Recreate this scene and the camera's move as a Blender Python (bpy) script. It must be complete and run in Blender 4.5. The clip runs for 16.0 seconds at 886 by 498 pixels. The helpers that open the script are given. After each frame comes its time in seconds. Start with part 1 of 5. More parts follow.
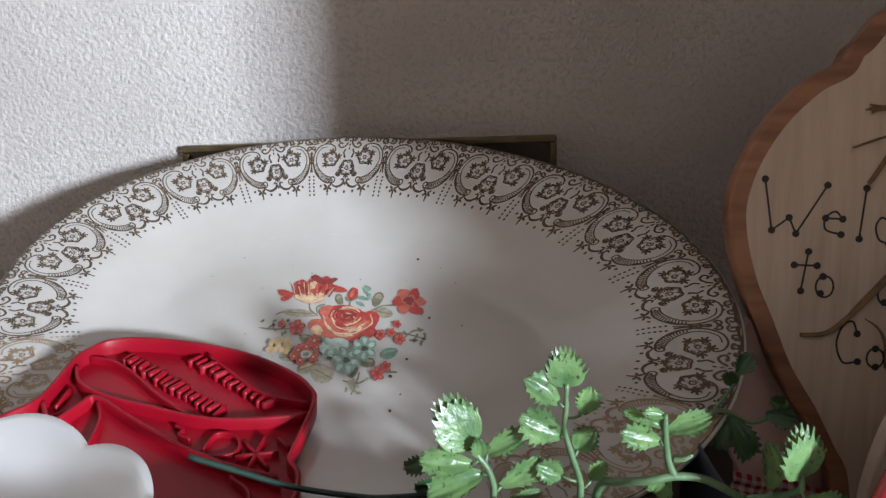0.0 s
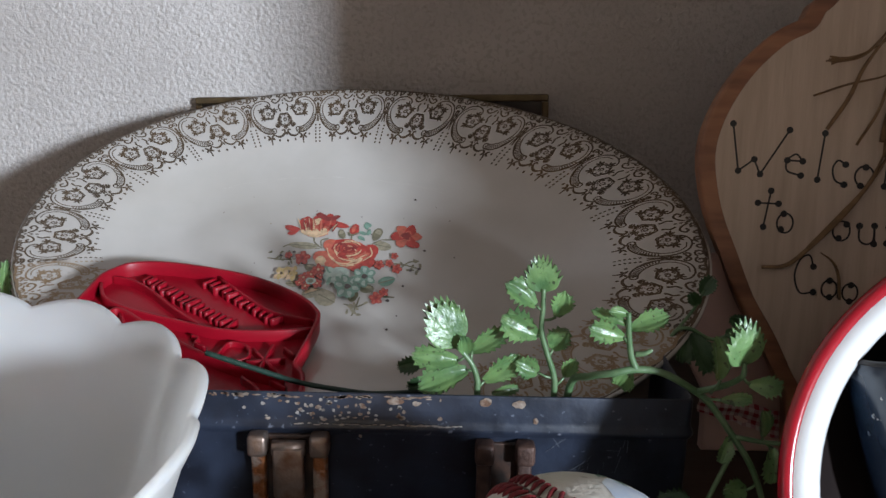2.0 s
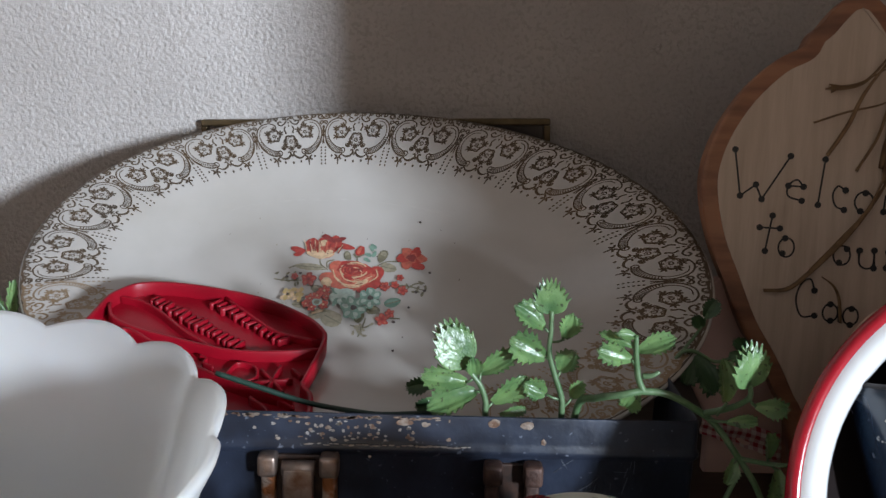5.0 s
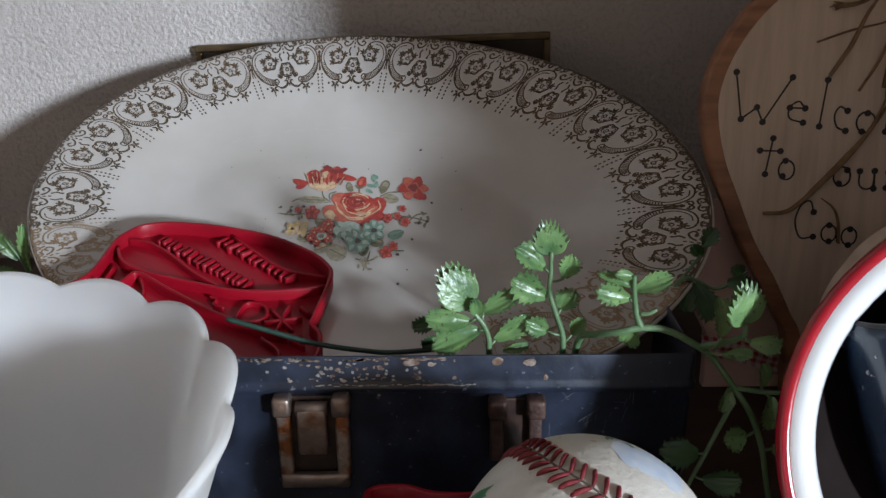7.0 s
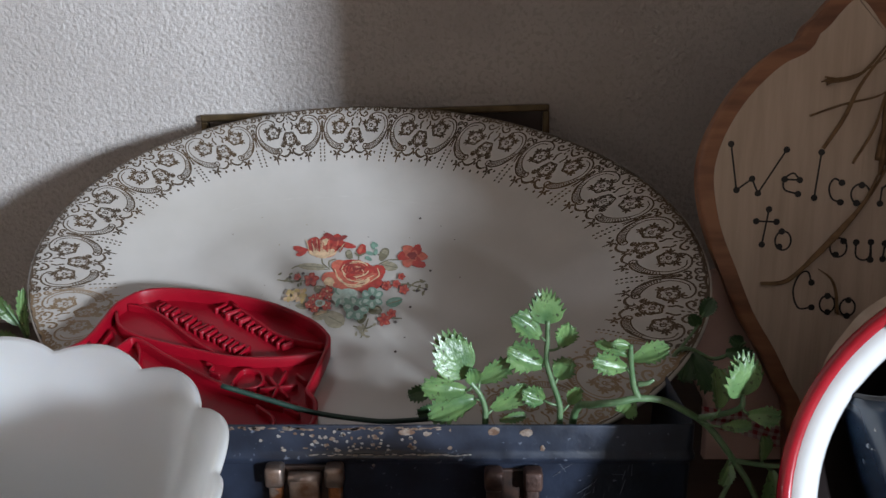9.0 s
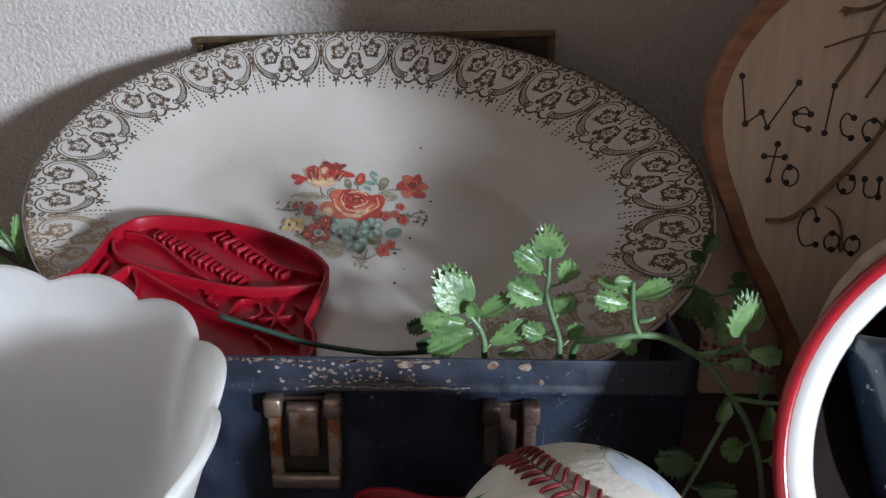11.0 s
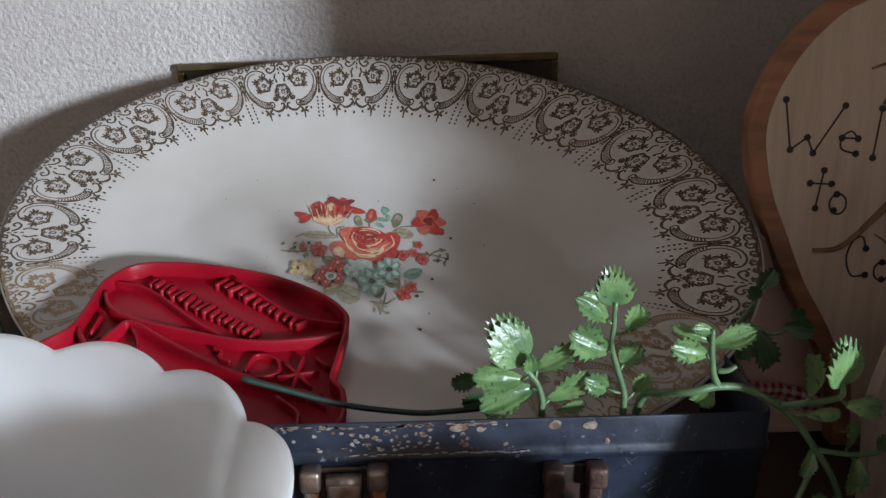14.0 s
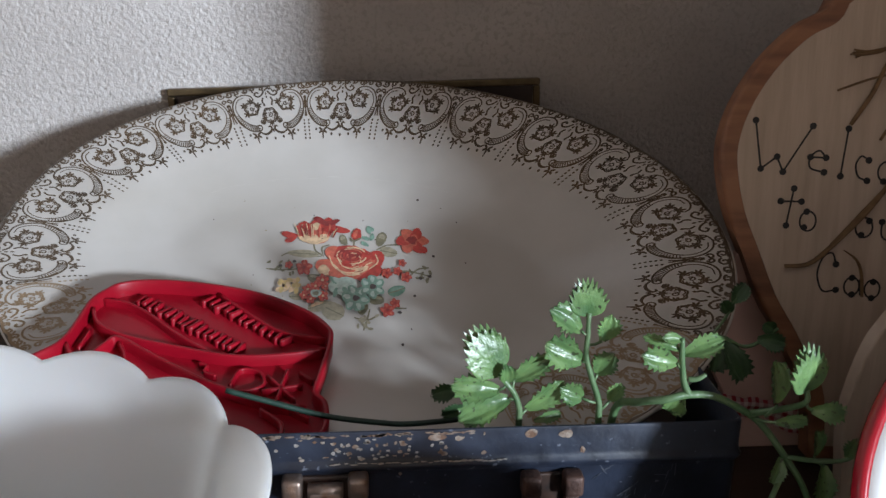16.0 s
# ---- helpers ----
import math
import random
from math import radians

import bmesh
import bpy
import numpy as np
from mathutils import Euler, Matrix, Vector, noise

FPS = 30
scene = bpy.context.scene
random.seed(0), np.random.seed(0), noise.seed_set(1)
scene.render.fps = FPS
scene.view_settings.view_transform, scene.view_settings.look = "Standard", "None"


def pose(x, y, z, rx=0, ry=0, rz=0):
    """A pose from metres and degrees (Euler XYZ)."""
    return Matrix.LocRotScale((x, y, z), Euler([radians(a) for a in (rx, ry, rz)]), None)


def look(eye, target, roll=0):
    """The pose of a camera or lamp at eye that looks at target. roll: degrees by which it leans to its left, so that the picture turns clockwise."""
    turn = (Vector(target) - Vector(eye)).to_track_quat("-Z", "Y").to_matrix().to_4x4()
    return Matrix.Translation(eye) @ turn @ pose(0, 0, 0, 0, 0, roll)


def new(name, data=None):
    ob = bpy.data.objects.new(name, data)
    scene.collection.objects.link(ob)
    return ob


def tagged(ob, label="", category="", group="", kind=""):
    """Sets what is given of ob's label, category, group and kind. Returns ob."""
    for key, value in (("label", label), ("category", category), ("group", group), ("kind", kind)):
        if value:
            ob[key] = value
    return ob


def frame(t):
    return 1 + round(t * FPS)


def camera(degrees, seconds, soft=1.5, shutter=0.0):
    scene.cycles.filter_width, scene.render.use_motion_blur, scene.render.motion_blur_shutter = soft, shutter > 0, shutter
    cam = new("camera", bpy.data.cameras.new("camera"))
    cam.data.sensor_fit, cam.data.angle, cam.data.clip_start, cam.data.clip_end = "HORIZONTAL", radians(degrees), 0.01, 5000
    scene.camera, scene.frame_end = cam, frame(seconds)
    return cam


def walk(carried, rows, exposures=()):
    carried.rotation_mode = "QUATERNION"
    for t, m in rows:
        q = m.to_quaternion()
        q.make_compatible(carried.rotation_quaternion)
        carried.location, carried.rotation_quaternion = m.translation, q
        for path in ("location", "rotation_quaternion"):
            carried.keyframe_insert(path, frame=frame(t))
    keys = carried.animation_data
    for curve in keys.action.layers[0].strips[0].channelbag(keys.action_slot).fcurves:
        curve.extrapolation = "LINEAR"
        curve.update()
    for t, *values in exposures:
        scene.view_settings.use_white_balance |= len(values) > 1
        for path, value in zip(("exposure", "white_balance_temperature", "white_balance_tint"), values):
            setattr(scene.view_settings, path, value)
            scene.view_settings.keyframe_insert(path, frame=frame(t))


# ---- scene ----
cam = camera(56.4, 16.0)
METRES, EYE, TILT, LEAN, TURN = 0.25, 0.196, -14.0, 0.0, 0.0
ROWS = [
    (0.0, 0.0, 0.0, 0.0, -0.0, 0.0, 0.0),
    (0.5, -0.006, -0.0277, -0.0356, 0.11, 0.01, -0.53),
    (1.0, -0.0191, -0.0124, -0.0637, 0.06, -0.47, -0.79),
    (1.5, -0.0137, -0.0706, -0.0786, 0.08, -0.88, -1.12),
    (2.0, 0.0106, -0.1211, -0.0911, 0.01, -0.84, -1.19),
    (2.5, 0.0035, -0.1193, -0.0999, -0.15, -0.59, -1.41),
    (3.0, -0.0111, -0.1406, -0.0944, -0.29, -0.07, -1.4),
    (5.5, -0.0108, -0.1367, -0.0895, -0.43, 0.64, -1.51),
    (6.0, -0.0618, -0.1326, -0.0783, -0.09, -0.01, -1.31),
    (6.5, -0.0107, -0.1062, -0.0214, -0.06, -4.74, -0.42),
    (7.0, -0.0025, -0.1477, -0.0176, -0.04, -6.88, 0.46),
    (7.5, 0.0042, -0.1769, -0.0066, 0.13, -2.97, 0.67),
    (8.0, 0.0138, -0.1615, 0.001, 0.26, -2.42, 0.79),
    (10.5, -0.0052, -0.1374, -0.0511, 0.22, -1.82, -1.25),
    (11.0, 0.0042, -0.1306, -0.0095, 0.23, -7.29, -0.72),
    (11.5, -0.0622, -0.0998, 0.0177, -0.03, -9.97, -0.05),
    (12.0, -0.1457, -0.0573, 0.015, -0.91, -11.36, 0.61),
    (12.5, -0.1333, -0.0683, 0.0219, -2.56, -11.86, 0.96),
    (13.0, -0.1251, -0.0665, 0.0246, -3.04, -10.08, 1.25),
    (13.5, -0.1304, -0.0598, 0.0322, -3.34, -6.57, 0.86),
    (14.0, -0.1242, -0.0134, 0.0126, -3.55, -5.95, 0.47),
    (14.5, -0.1009, -0.0085, 0.0319, -3.8, -5.29, 0.57),
    (15.0, -0.1062, -0.0109, 0.0123, -4.09, -5.16, 0.55),
    (15.5, -0.109, -0.026, 0.0014, -4.04, -4.89, 0.55),
    (16.0, -0.1091, -0.0485, -0.0038, -4.07, -3.95, 0.57),
]
walk(cam, [(t, pose(0, 0, EYE, TILT, LEAN, TURN) @ pose(METRES * x, METRES * y, METRES * z, 90 + pitch, roll, yaw)) for t, x, y, z, yaw, pitch, roll in ROWS], exposures=[(0.0, 0.36), (0.5, 0.1), (1.0, 0.04), (2.0, -0.06), (5.5, -0.08), (6.5, -0.18), (8.0, -0.2), (10.5, -0.06), (12.5, -0.04), (13.5, -0.1), (16.0, 0.0)])

# ---------- world, lights ----------
world = bpy.data.worlds.new("world")
scene.world = world
world.use_nodes = True
wn = world.node_tree.nodes
sky = wn.new("ShaderNodeTexSky")
sky.sky_type = 'NISHITA'
sky.sun_disc = False
sky.sun_elevation = radians(35)
sky.sun_rotation = radians(160)
world.node_tree.links.new(sky.outputs[0], wn["Background"].inputs[0])
wn["Background"].inputs[1].default_value = 0.08


def area_light(name, eye, target, w, h, watts, color):
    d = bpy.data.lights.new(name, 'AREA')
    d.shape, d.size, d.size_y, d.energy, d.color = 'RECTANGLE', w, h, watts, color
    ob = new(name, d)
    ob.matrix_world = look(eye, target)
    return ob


area_light("window_daylight", (2.28, -2.44, 0.62), (2.28, 0.0, 0.37), 0.31, 0.30, 325.0, (0.75, 0.86, 1.0))
# added warm fill lamp that lifts the bowl, sign and box front
area_light("room_fill", (-0.45, -2.4, 0.08), (0.0, 0.3, 0.06), 1.25, 1.1, 2.55, (1.0, 0.76, 0.62))

# ---------- materials ----------


def mat(name, color, rough=0.5, metal=0.0, color2=None, scale=60.0, mix=(0.4, 0.7), bump=0.0, bump_scale=300.0,
        spec=0.5, coat=0.0, coat_rough=0.05, fine=None, stretch=(1, 1, 1), sss=0.0, detail=6.0, rough2=None, trans=0.0):
    m = bpy.data.materials.new(name)
    m.use_nodes = True
    nt = m.node_tree
    n, l = nt.nodes, nt.links
    b = n["Principled BSDF"]
    b.inputs["Roughness"].default_value = rough
    b.inputs["Metallic"].default_value = metal
    b.inputs["Specular IOR Level"].default_value = spec
    b.inputs["Coat Weight"].default_value = coat
    b.inputs["Coat Roughness"].default_value = coat_rough
    if sss:
        b.inputs["Subsurface Weight"].default_value = sss
        b.inputs["Subsurface Radius"].default_value = (0.004, 0.003, 0.002)
        b.inputs["Subsurface Scale"].default_value = 1.0
    tc = n.new("ShaderNodeTexCoord")
    mp = n.new("ShaderNodeMapping")
    mp.inputs["Scale"].default_value = stretch
    l.new(tc.outputs["Object"], mp.inputs[0])
    b.inputs["Base Color"].default_value = (*color, 1)
    last = None
    if color2:
        nz = n.new("ShaderNodeTexNoise")
        nz.inputs["Scale"].default_value = scale
        nz.inputs["Detail"].default_value = detail
        l.new(mp.outputs[0], nz.inputs["Vector"])
        cr = n.new("ShaderNodeMapRange")
        cr.inputs["From Min"].default_value, cr.inputs["From Max"].default_value = mix
        l.new(nz.outputs["Fac"], cr.inputs["Value"])
        mx = n.new("ShaderNodeMix")
        mx.data_type = 'RGBA'
        mx.inputs["A"].default_value, mx.inputs["B"].default_value = (*color, 1), (*color2, 1)
        l.new(cr.outputs[0], mx.inputs["Factor"])
        last = mx.outputs["Result"]
        if rough2 is not None:
            rr = n.new("ShaderNodeMapRange")
            rr.inputs["To Min"].default_value, rr.inputs["To Max"].default_value = rough, rough2
            l.new(cr.outputs[0], rr.inputs["Value"])
            l.new(rr.outputs[0], b.inputs["Roughness"])
    if fine:
        # small specks: (colour, scale, threshold)
        c, s, th = fine
        vz = n.new("ShaderNodeTexNoise")
        vz.inputs["Scale"].default_value = s
        vz.inputs["Detail"].default_value = 3.0
        l.new(mp.outputs[0], vz.inputs["Vector"])
        vr = n.new("ShaderNodeMapRange")
        vr.inputs["From Min"].default_value, vr.inputs["From Max"].default_value = th, th + 0.05
        l.new(vz.outputs["Fac"], vr.inputs["Value"])
        m2 = n.new("ShaderNodeMix")
        m2.data_type = 'RGBA'
        if last:
            l.new(last, m2.inputs["A"])
        else:
            m2.inputs["A"].default_value = (*color, 1)
        m2.inputs["B"].default_value = (*c, 1)
        l.new(vr.outputs[0], m2.inputs["Factor"])
        last = m2.outputs["Result"]
    if last:
        l.new(last, b.inputs["Base Color"])
    if bump:
        bz = n.new("ShaderNodeTexNoise")
        bz.inputs["Scale"].default_value = bump_scale
        bz.inputs["Detail"].default_value = 3.0
        l.new(mp.outputs[0], bz.inputs["Vector"])
        bp = n.new("ShaderNodeBump")
        bp.inputs["Strength"].default_value = 1.0
        bp.inputs["Distance"].default_value = bump
        l.new(bz.outputs["Fac"], bp.inputs["Height"])
        l.new(bp.outputs[0], b.inputs["Normal"])
    if trans:
        b.inputs["Transmission Weight"].default_value = trans
    return m


M_WALL = mat("painted_wall", (0.475, 0.435, 0.41), 0.40, color2=(0.40, 0.362, 0.337), scale=14, mix=(0.35, 0.75), bump=0.0015, bump_scale=470, fine=((0.40, 0.363, 0.335), 340, 0.53))
M_ROOM = mat("room_paint", (0.35, 0.29, 0.245), 0.7, color2=(0.30, 0.25, 0.21), scale=3)
M_SHELF = mat("dark_shelf_wood", (0.035, 0.022, 0.016), 0.45, color2=(0.065, 0.04, 0.028), scale=30, stretch=(0.15, 1, 1), bump=0.0003, bump_scale=120)
M_IRON = mat("ivory_ironstone", (0.51, 0.48, 0.445), 0.2, color2=(0.43, 0.395, 0.35), scale=18, mix=(0.4, 0.8), coat=0.6, coat_rough=0.06, bump=0.00015, bump_scale=60, fine=((0.45, 0.40, 0.34), 700, 0.735))
M_GOLD = mat("worn_gilt_print", (0.095, 0.072, 0.053), 0.38, 0.4, color2=(0.16, 0.106, 0.062), scale=25)
M_GOLDW = mat("faded_gilt_print", (0.26, 0.175, 0.10), 0.4, 0.35, color2=(0.34, 0.25, 0.165), scale=40, mix=(0.4, 0.6))
M_BLACK = mat("chipped_black_enamel", (0.010, 0.012, 0.019), 0.34, color2=(0.025, 0.033, 0.055), scale=70, mix=(0.35, 0.75), rough2=0.45, fine=((0.11, 0.12, 0.15), 420, 0.675), bump=0.0002, bump_scale=240)
M_RUST = mat("rusty_metal", (0.15, 0.085, 0.055), 0.6, 0.3, color2=(0.32, 0.27, 0.22), scale=260, mix=(0.4, 0.65), bump=0.0005, bump_scale=500)
M_STEEL = mat("tarnished_steel", (0.30, 0.235, 0.20), 0.36, 0.85, color2=(0.20, 0.105, 0.06), scale=140, mix=(0.45, 0.7), rough2=0.7, bump=0.0003, bump_scale=400)
M_MILK = mat("milk_glass", (0.92, 0.91, 0.885), 0.24, color2=(0.90, 0.885, 0.855), scale=20, coat=0.15, sss=0.6, spec=0.5)
M_MILK.node_tree.nodes["Principled BSDF"].inputs["Subsurface Radius"].default_value = (0.014, 0.012, 0.010)
_n = M_MILK.node_tree.nodes
_tr, _mx = _n.new("ShaderNodeBsdfTranslucent"), _n.new("ShaderNodeMixShader")
_tr.inputs["Color"].default_value = (0.97, 0.96, 0.94, 1)
_mx.inputs[0].default_value = 0.5
_out = [q for q in _n if q.type == 'OUTPUT_MATERIAL'][0]
M_MILK.node_tree.links.new(_n["Principled BSDF"].outputs[0], _mx.inputs[1])
M_MILK.node_tree.links.new(_tr.outputs[0], _mx.inputs[2])
M_MILK.node_tree.links.new(_mx.outputs[0], _out.inputs["Surface"])
M_RED = mat("red_plastic", (0.28, 0.003, 0.013), 0.38, color2=(0.23, 0.002, 0.010), scale=40, bump=0.0001, bump_scale=300, spec=0.35)
M_BALL = mat("worn_ball_leather", (0.62, 0.58, 0.51), 0.5, color2=(0.46, 0.41, 0.34), scale=55, mix=(0.45, 0.75), bump=0.0003, bump_scale=500, fine=((0.30, 0.26, 0.20), 260, 0.68))
M_STITCH = mat("red_thread", (0.19, 0.010, 0.014), 0.75, color2=(0.08, 0.006, 0.008), scale=700, bump=0.0003, bump_scale=900)
M_PINE = mat("stained_pine_edge", (0.31, 0.135, 0.066), 0.5, color2=(0.13, 0.05, 0.026), scale=55, stretch=(0.35, 2.2, 1), bump=0.0002, bump_scale=200)
M_BOARD = mat("washed_pine_face", (0.56, 0.44, 0.345), 0.6, color2=(0.45, 0.345, 0.26), scale=60, stretch=(3.5, 0.28, 1), mix=(0.38, 0.72), bump=0.00025, bump_scale=180)
M_INK = mat("black_paint", (0.012, 0.010, 0.010), 0.5)
M_RAFFIA = mat("raffia", (0.19, 0.11, 0.048), 0.75, color2=(0.11, 0.06, 0.026), scale=200, stretch=(1, 1, 0.2))
M_ENAMEL = mat("white_enamel", (0.80, 0.80, 0.79), 0.12, color2=(0.74, 0.74, 0.73), scale=30, coat=0.5)
M_ENRED = mat("red_enamel", (0.38, 0.012, 0.022), 0.18, color2=(0.28, 0.008, 0.016), scale=60, coat=0.4)
M_POTIN = mat("dark_pot_inside", (0.010, 0.0065, 0.006), 0.8, spec=0.1, color2=(0.016, 0.01, 0.009), scale=30)
M_NAVY = mat("navy_speckled_enamel", (0.012, 0.022, 0.042), 0.25, color2=(0.018, 0.034, 0.06), scale=30, fine=((0.62, 0.64, 0.62), 230, 0.675), coat=0.4)
M_CHIP = mat("bare_iron_chip", (0.03, 0.03, 0.033), 0.6, color2=(0.06, 0.06, 0.06), scale=300)
M_BRASS = mat("dull_brass_frame", (0.17, 0.125, 0.07), 0.42, 0.8, color2=(0.10, 0.075, 0.045), scale=80)
M_PICTURE = mat("dark_picture", (0.045, 0.03, 0.026), 0.3, color2=(0.075, 0.05, 0.04), scale=30)
M_PINK = mat("dusty_pink_paint", (0.72, 0.49, 0.43), 0.75, color2=(0.64, 0.42, 0.36), scale=30)
M_LEAF = mat("plastic_leaf", (0.145, 0.25, 0.088), 0.33, color2=(0.06, 0.13, 0.048), scale=120, mix=(0.35, 0.7), bump=0.0004, bump_scale=350, spec=0.5, sss=0.15, fine=((0.035, 0.05, 0.02), 560, 0.62))
# green of the dark sprigs; also carries the shade between box and shelf
M_LEAFD = mat("dark_and_shaded_leaf", (0.05, 0.105, 0.04), 0.38, color2=(0.03, 0.065, 0.028), scale=120, bump=0.0003, bump_scale=350)
M_STEM = mat("plastic_stem", (0.115, 0.185, 0.09), 0.35, color2=(0.06, 0.13, 0.05), scale=150, bump=0.0002, bump_scale=500)
M_STICK = mat("dark_green_wire", (0.014, 0.035, 0.026), 0.45, color2=(0.02, 0.05, 0.035), scale=200)

# ---------- mesh helpers ----------


def part(name, bm, material, parent=None, label="", smooth=True):
    me = bpy.data.meshes.new(name)
    bmesh.ops.recalc_face_normals(bm, faces=bm.faces[:])
    bm.to_mesh(me)
    bm.free()
    me.materials.append(material)
    if smooth:
        me.shade_smooth()
    ob = new(name, me)
    if parent:
        ob.parent = parent
    if label:
        ob["label"] = label
    return ob


def thing(name, m, label, category, group="", kind=""):
    ob = new(name)
    ob.empty_display_size = 0.01
    ob.matrix_world = m
    return tagged(ob, label, category, group, kind)


def sharp(ob, deg=35):
    ob.data.set_sharp_from_angle(angle=radians(deg))
    return ob


def box_bm(x0, x1, y0, y1, z0, z1, bevel=0.0, seg=2, bm=None):
    b = bmesh.new()
    bmesh.ops.create_cube(b, size=1.0, matrix=Matrix.LocRotScale(((x0 + x1) / 2, (y0 + y1) / 2, (z0 + z1) / 2), None, (x1 - x0, y1 - y0, z1 - z0)))
    if bevel:
        bmesh.ops.bevel(b, geom=b.edges[:], offset=bevel, segments=seg, affect='EDGES', profile=0.5)
    if bm is None:
        return b
    me = bpy.data.meshes.new("t")
    b.to_mesh(me)
    b.free()
    bm.from_mesh(me)
    bpy.data.meshes.remove(me)
    return bm


def tube_bm(points, radii, sides=8, bm=None, cap=True, flat=1.0):
    """A round tube through points; radii one number or one for each point."""
    bm = bm or bmesh.new()
    pts = [Vector(p) for p in points]
    if not hasattr(radii, "__len__"):
        radii = [radii] * len(pts)
    rings, side = [], None
    for i, p in enumerate(pts):
        d = (pts[min(i + 1, len(pts) - 1)] - pts[max(i - 1, 0)]).normalized()
        if side is None:
            side = d.orthogonal().normalized()
        side = (side - d * side.dot(d)).normalized()
        up = d.cross(side)
        rings.append([bm.verts.new(p + (side * math.cos(a) + up * math.sin(a) * flat) * radii[i]) for a in (2 * math.pi * k / sides for k in range(sides))])
    for a, b in zip(rings, rings[1:]):
        for k in range(sides):
            bm.faces.new((a[k], a[(k + 1) % sides], b[(k + 1) % sides], b[k]))
    if cap:
        bm.faces.new(rings[0][::-1])
        bm.faces.new(rings[-1])
    return bm


def smooth_path(points, n=6):
    """Catmull-Rom through points."""
    p = [Vector(q) for q in points]
    p = [p[0] * 2 - p[1]] + p + [p[-1] * 2 - p[-2]]
    out = []
    for i in range(1, len(p) - 2):
        for k in range(n):
            t = k / n
            a, b, c, d = p[i - 1], p[i], p[i + 1], p[i + 2]
            out.append(0.5 * ((2 * b) + (c - a) * t + (2 * a - 5 * b + 4 * c - d) * t * t + (3 * b - a - 3 * c + d) * t ** 3))
    out.append(p[-2])
    return out


def revolve_bm(profile, n=64, bm=None, fn=None):
    """Rings of (radius, z) round z; fn(angle, i, r, z) may shift a point."""
    bm = bm or bmesh.new()
    rings = []
    for i, (r, z) in enumerate(profile):
        ring = []
        for k in range(n):
            a = 2 * math.pi * k / n
            rr, zz = fn(a, i, r, z) if fn else (r, z)
            ring.append(bm.verts.new((rr * math.cos(a), rr * math.sin(a), zz)))
        rings.append(ring)
    for a, b in zip(rings, rings[1:]):
        for k in range(n):
            bm.faces.new((a[k], a[(k + 1) % n], b[(k + 1) % n], b[k]))
    return bm, rings


def basis(origin, x, z):
    """A frame with that x axis, z made square to it."""
    x, z = Vector(x).normalized(), Vector(z)
    y = z.cross(x).normalized()
    z = x.cross(y)
    m = Matrix((x, y, z)).transposed().to_4x4()
    m.translation = origin
    return m


# ---------- structure ----------
WALL_Y = 0.482
wall = tagged(part("wall_back", box_bm(-1.5, 3.3, WALL_Y, WALL_Y + 0.1, -0.9, 1.7), M_WALL, smooth=False), "grey-beige painted wall with an orange-peel texture", "wall", kind="structure")
shelf = tagged(part("shelf", box_bm(-0.62, 0.3215, 0.02, WALL_Y - 0.001, -0.025, 0.0, 0.002), M_SHELF, smooth=False), "dark brown wooden shelf against the painted wall", "shelf", kind="structure")
# unseen wall; its front end sets where shade starts on platter and back wall
tagged(part("shade_wall", box_bm(0.322, 0.40, -0.028, WALL_Y - 0.001, -0.9, 1.7), M_WALL, smooth=False), "unseen plain side wall added to cut off the window light", "wall", kind="structure")
tagged(part("wall_left", box_bm(-1.6, -1.5, -2.6, WALL_Y, -0.9, 1.7), M_ROOM, smooth=False), "plain painted wall of the room", "wall", kind="structure")
tagged(part("wall_right", box_bm(3.3, 3.4, -2.6, WALL_Y, -0.9, 1.7), M_ROOM, smooth=False), "plain painted wall of the room", "wall", kind="structure")
tagged(part("ceiling", box_bm(-1.6, 3.4, -2.7, WALL_Y + 0.1, 1.7, 1.8), M_ROOM, smooth=False), "plain painted ceiling of the room", "ceiling", kind="structure")
tagged(part("floor", box_bm(-1.6, 3.4, -2.7, WALL_Y + 0.1, -1.0, -0.9), M_SHELF, smooth=False), "dark wooden floor of the room", "floor", kind="structure")
bw = bmesh.new()
# the far wall leaves one opening for the window, one for the added fill lamp
for x0, x1, z0, z1 in ((-1.5, -1.1, -0.9, 1.7), (0.2, 2.01, -0.9, 1.7), (2.55, 3.3, -0.9, 1.7), (-1.1, 0.2, -0.9, -0.50), (-1.1, 0.2, 0.65, 1.7), (2.01, 2.55, -0.9, 0.41), (2.01, 2.55, 0.83, 1.7)):
    box_bm(x0, x1, -2.6, -2.5, z0, z1, bm=bw)
tagged(part("wall_far", bw, M_ROOM, smooth=False), "plain painted far wall with openings for the window and the fill lamp", "wall", kind="structure")

# ---------- oval platter ----------
PLAT_N = Vector((-0.110, -0.488, 0.866))
_u = Vector((0.975, -0.22, 0.0))
_v = PLAT_N.cross(_u)
PLAT = basis((-0.0444, 0.3318, 0.093), _u * 0.997 - _v * 0.078, PLAT_N)
PA, PB = 0.1630, 0.1128
platter = thing("oval_platter", PLAT, "oval ivory ironstone platter with gilt filigree rim and rose spray", "platter")


def plat_z(d):
    """Height of the glazed face at d metres in from the edge."""
    if d < 0.003:
        return -0.0012 * (1 - d / 0.003) ** 2
    if d < 0.035:
        t = (d - 0.003) / 0.032
        return -0.0060 * t * (0.6 + 0.4 * t)
    t = min(1.0, (d - 0.035) / 0.043)
    return -0.0060 - 0.0110 * (1 - (1 - t) ** 1.9) * (1 - 0.25 * (1 - t))


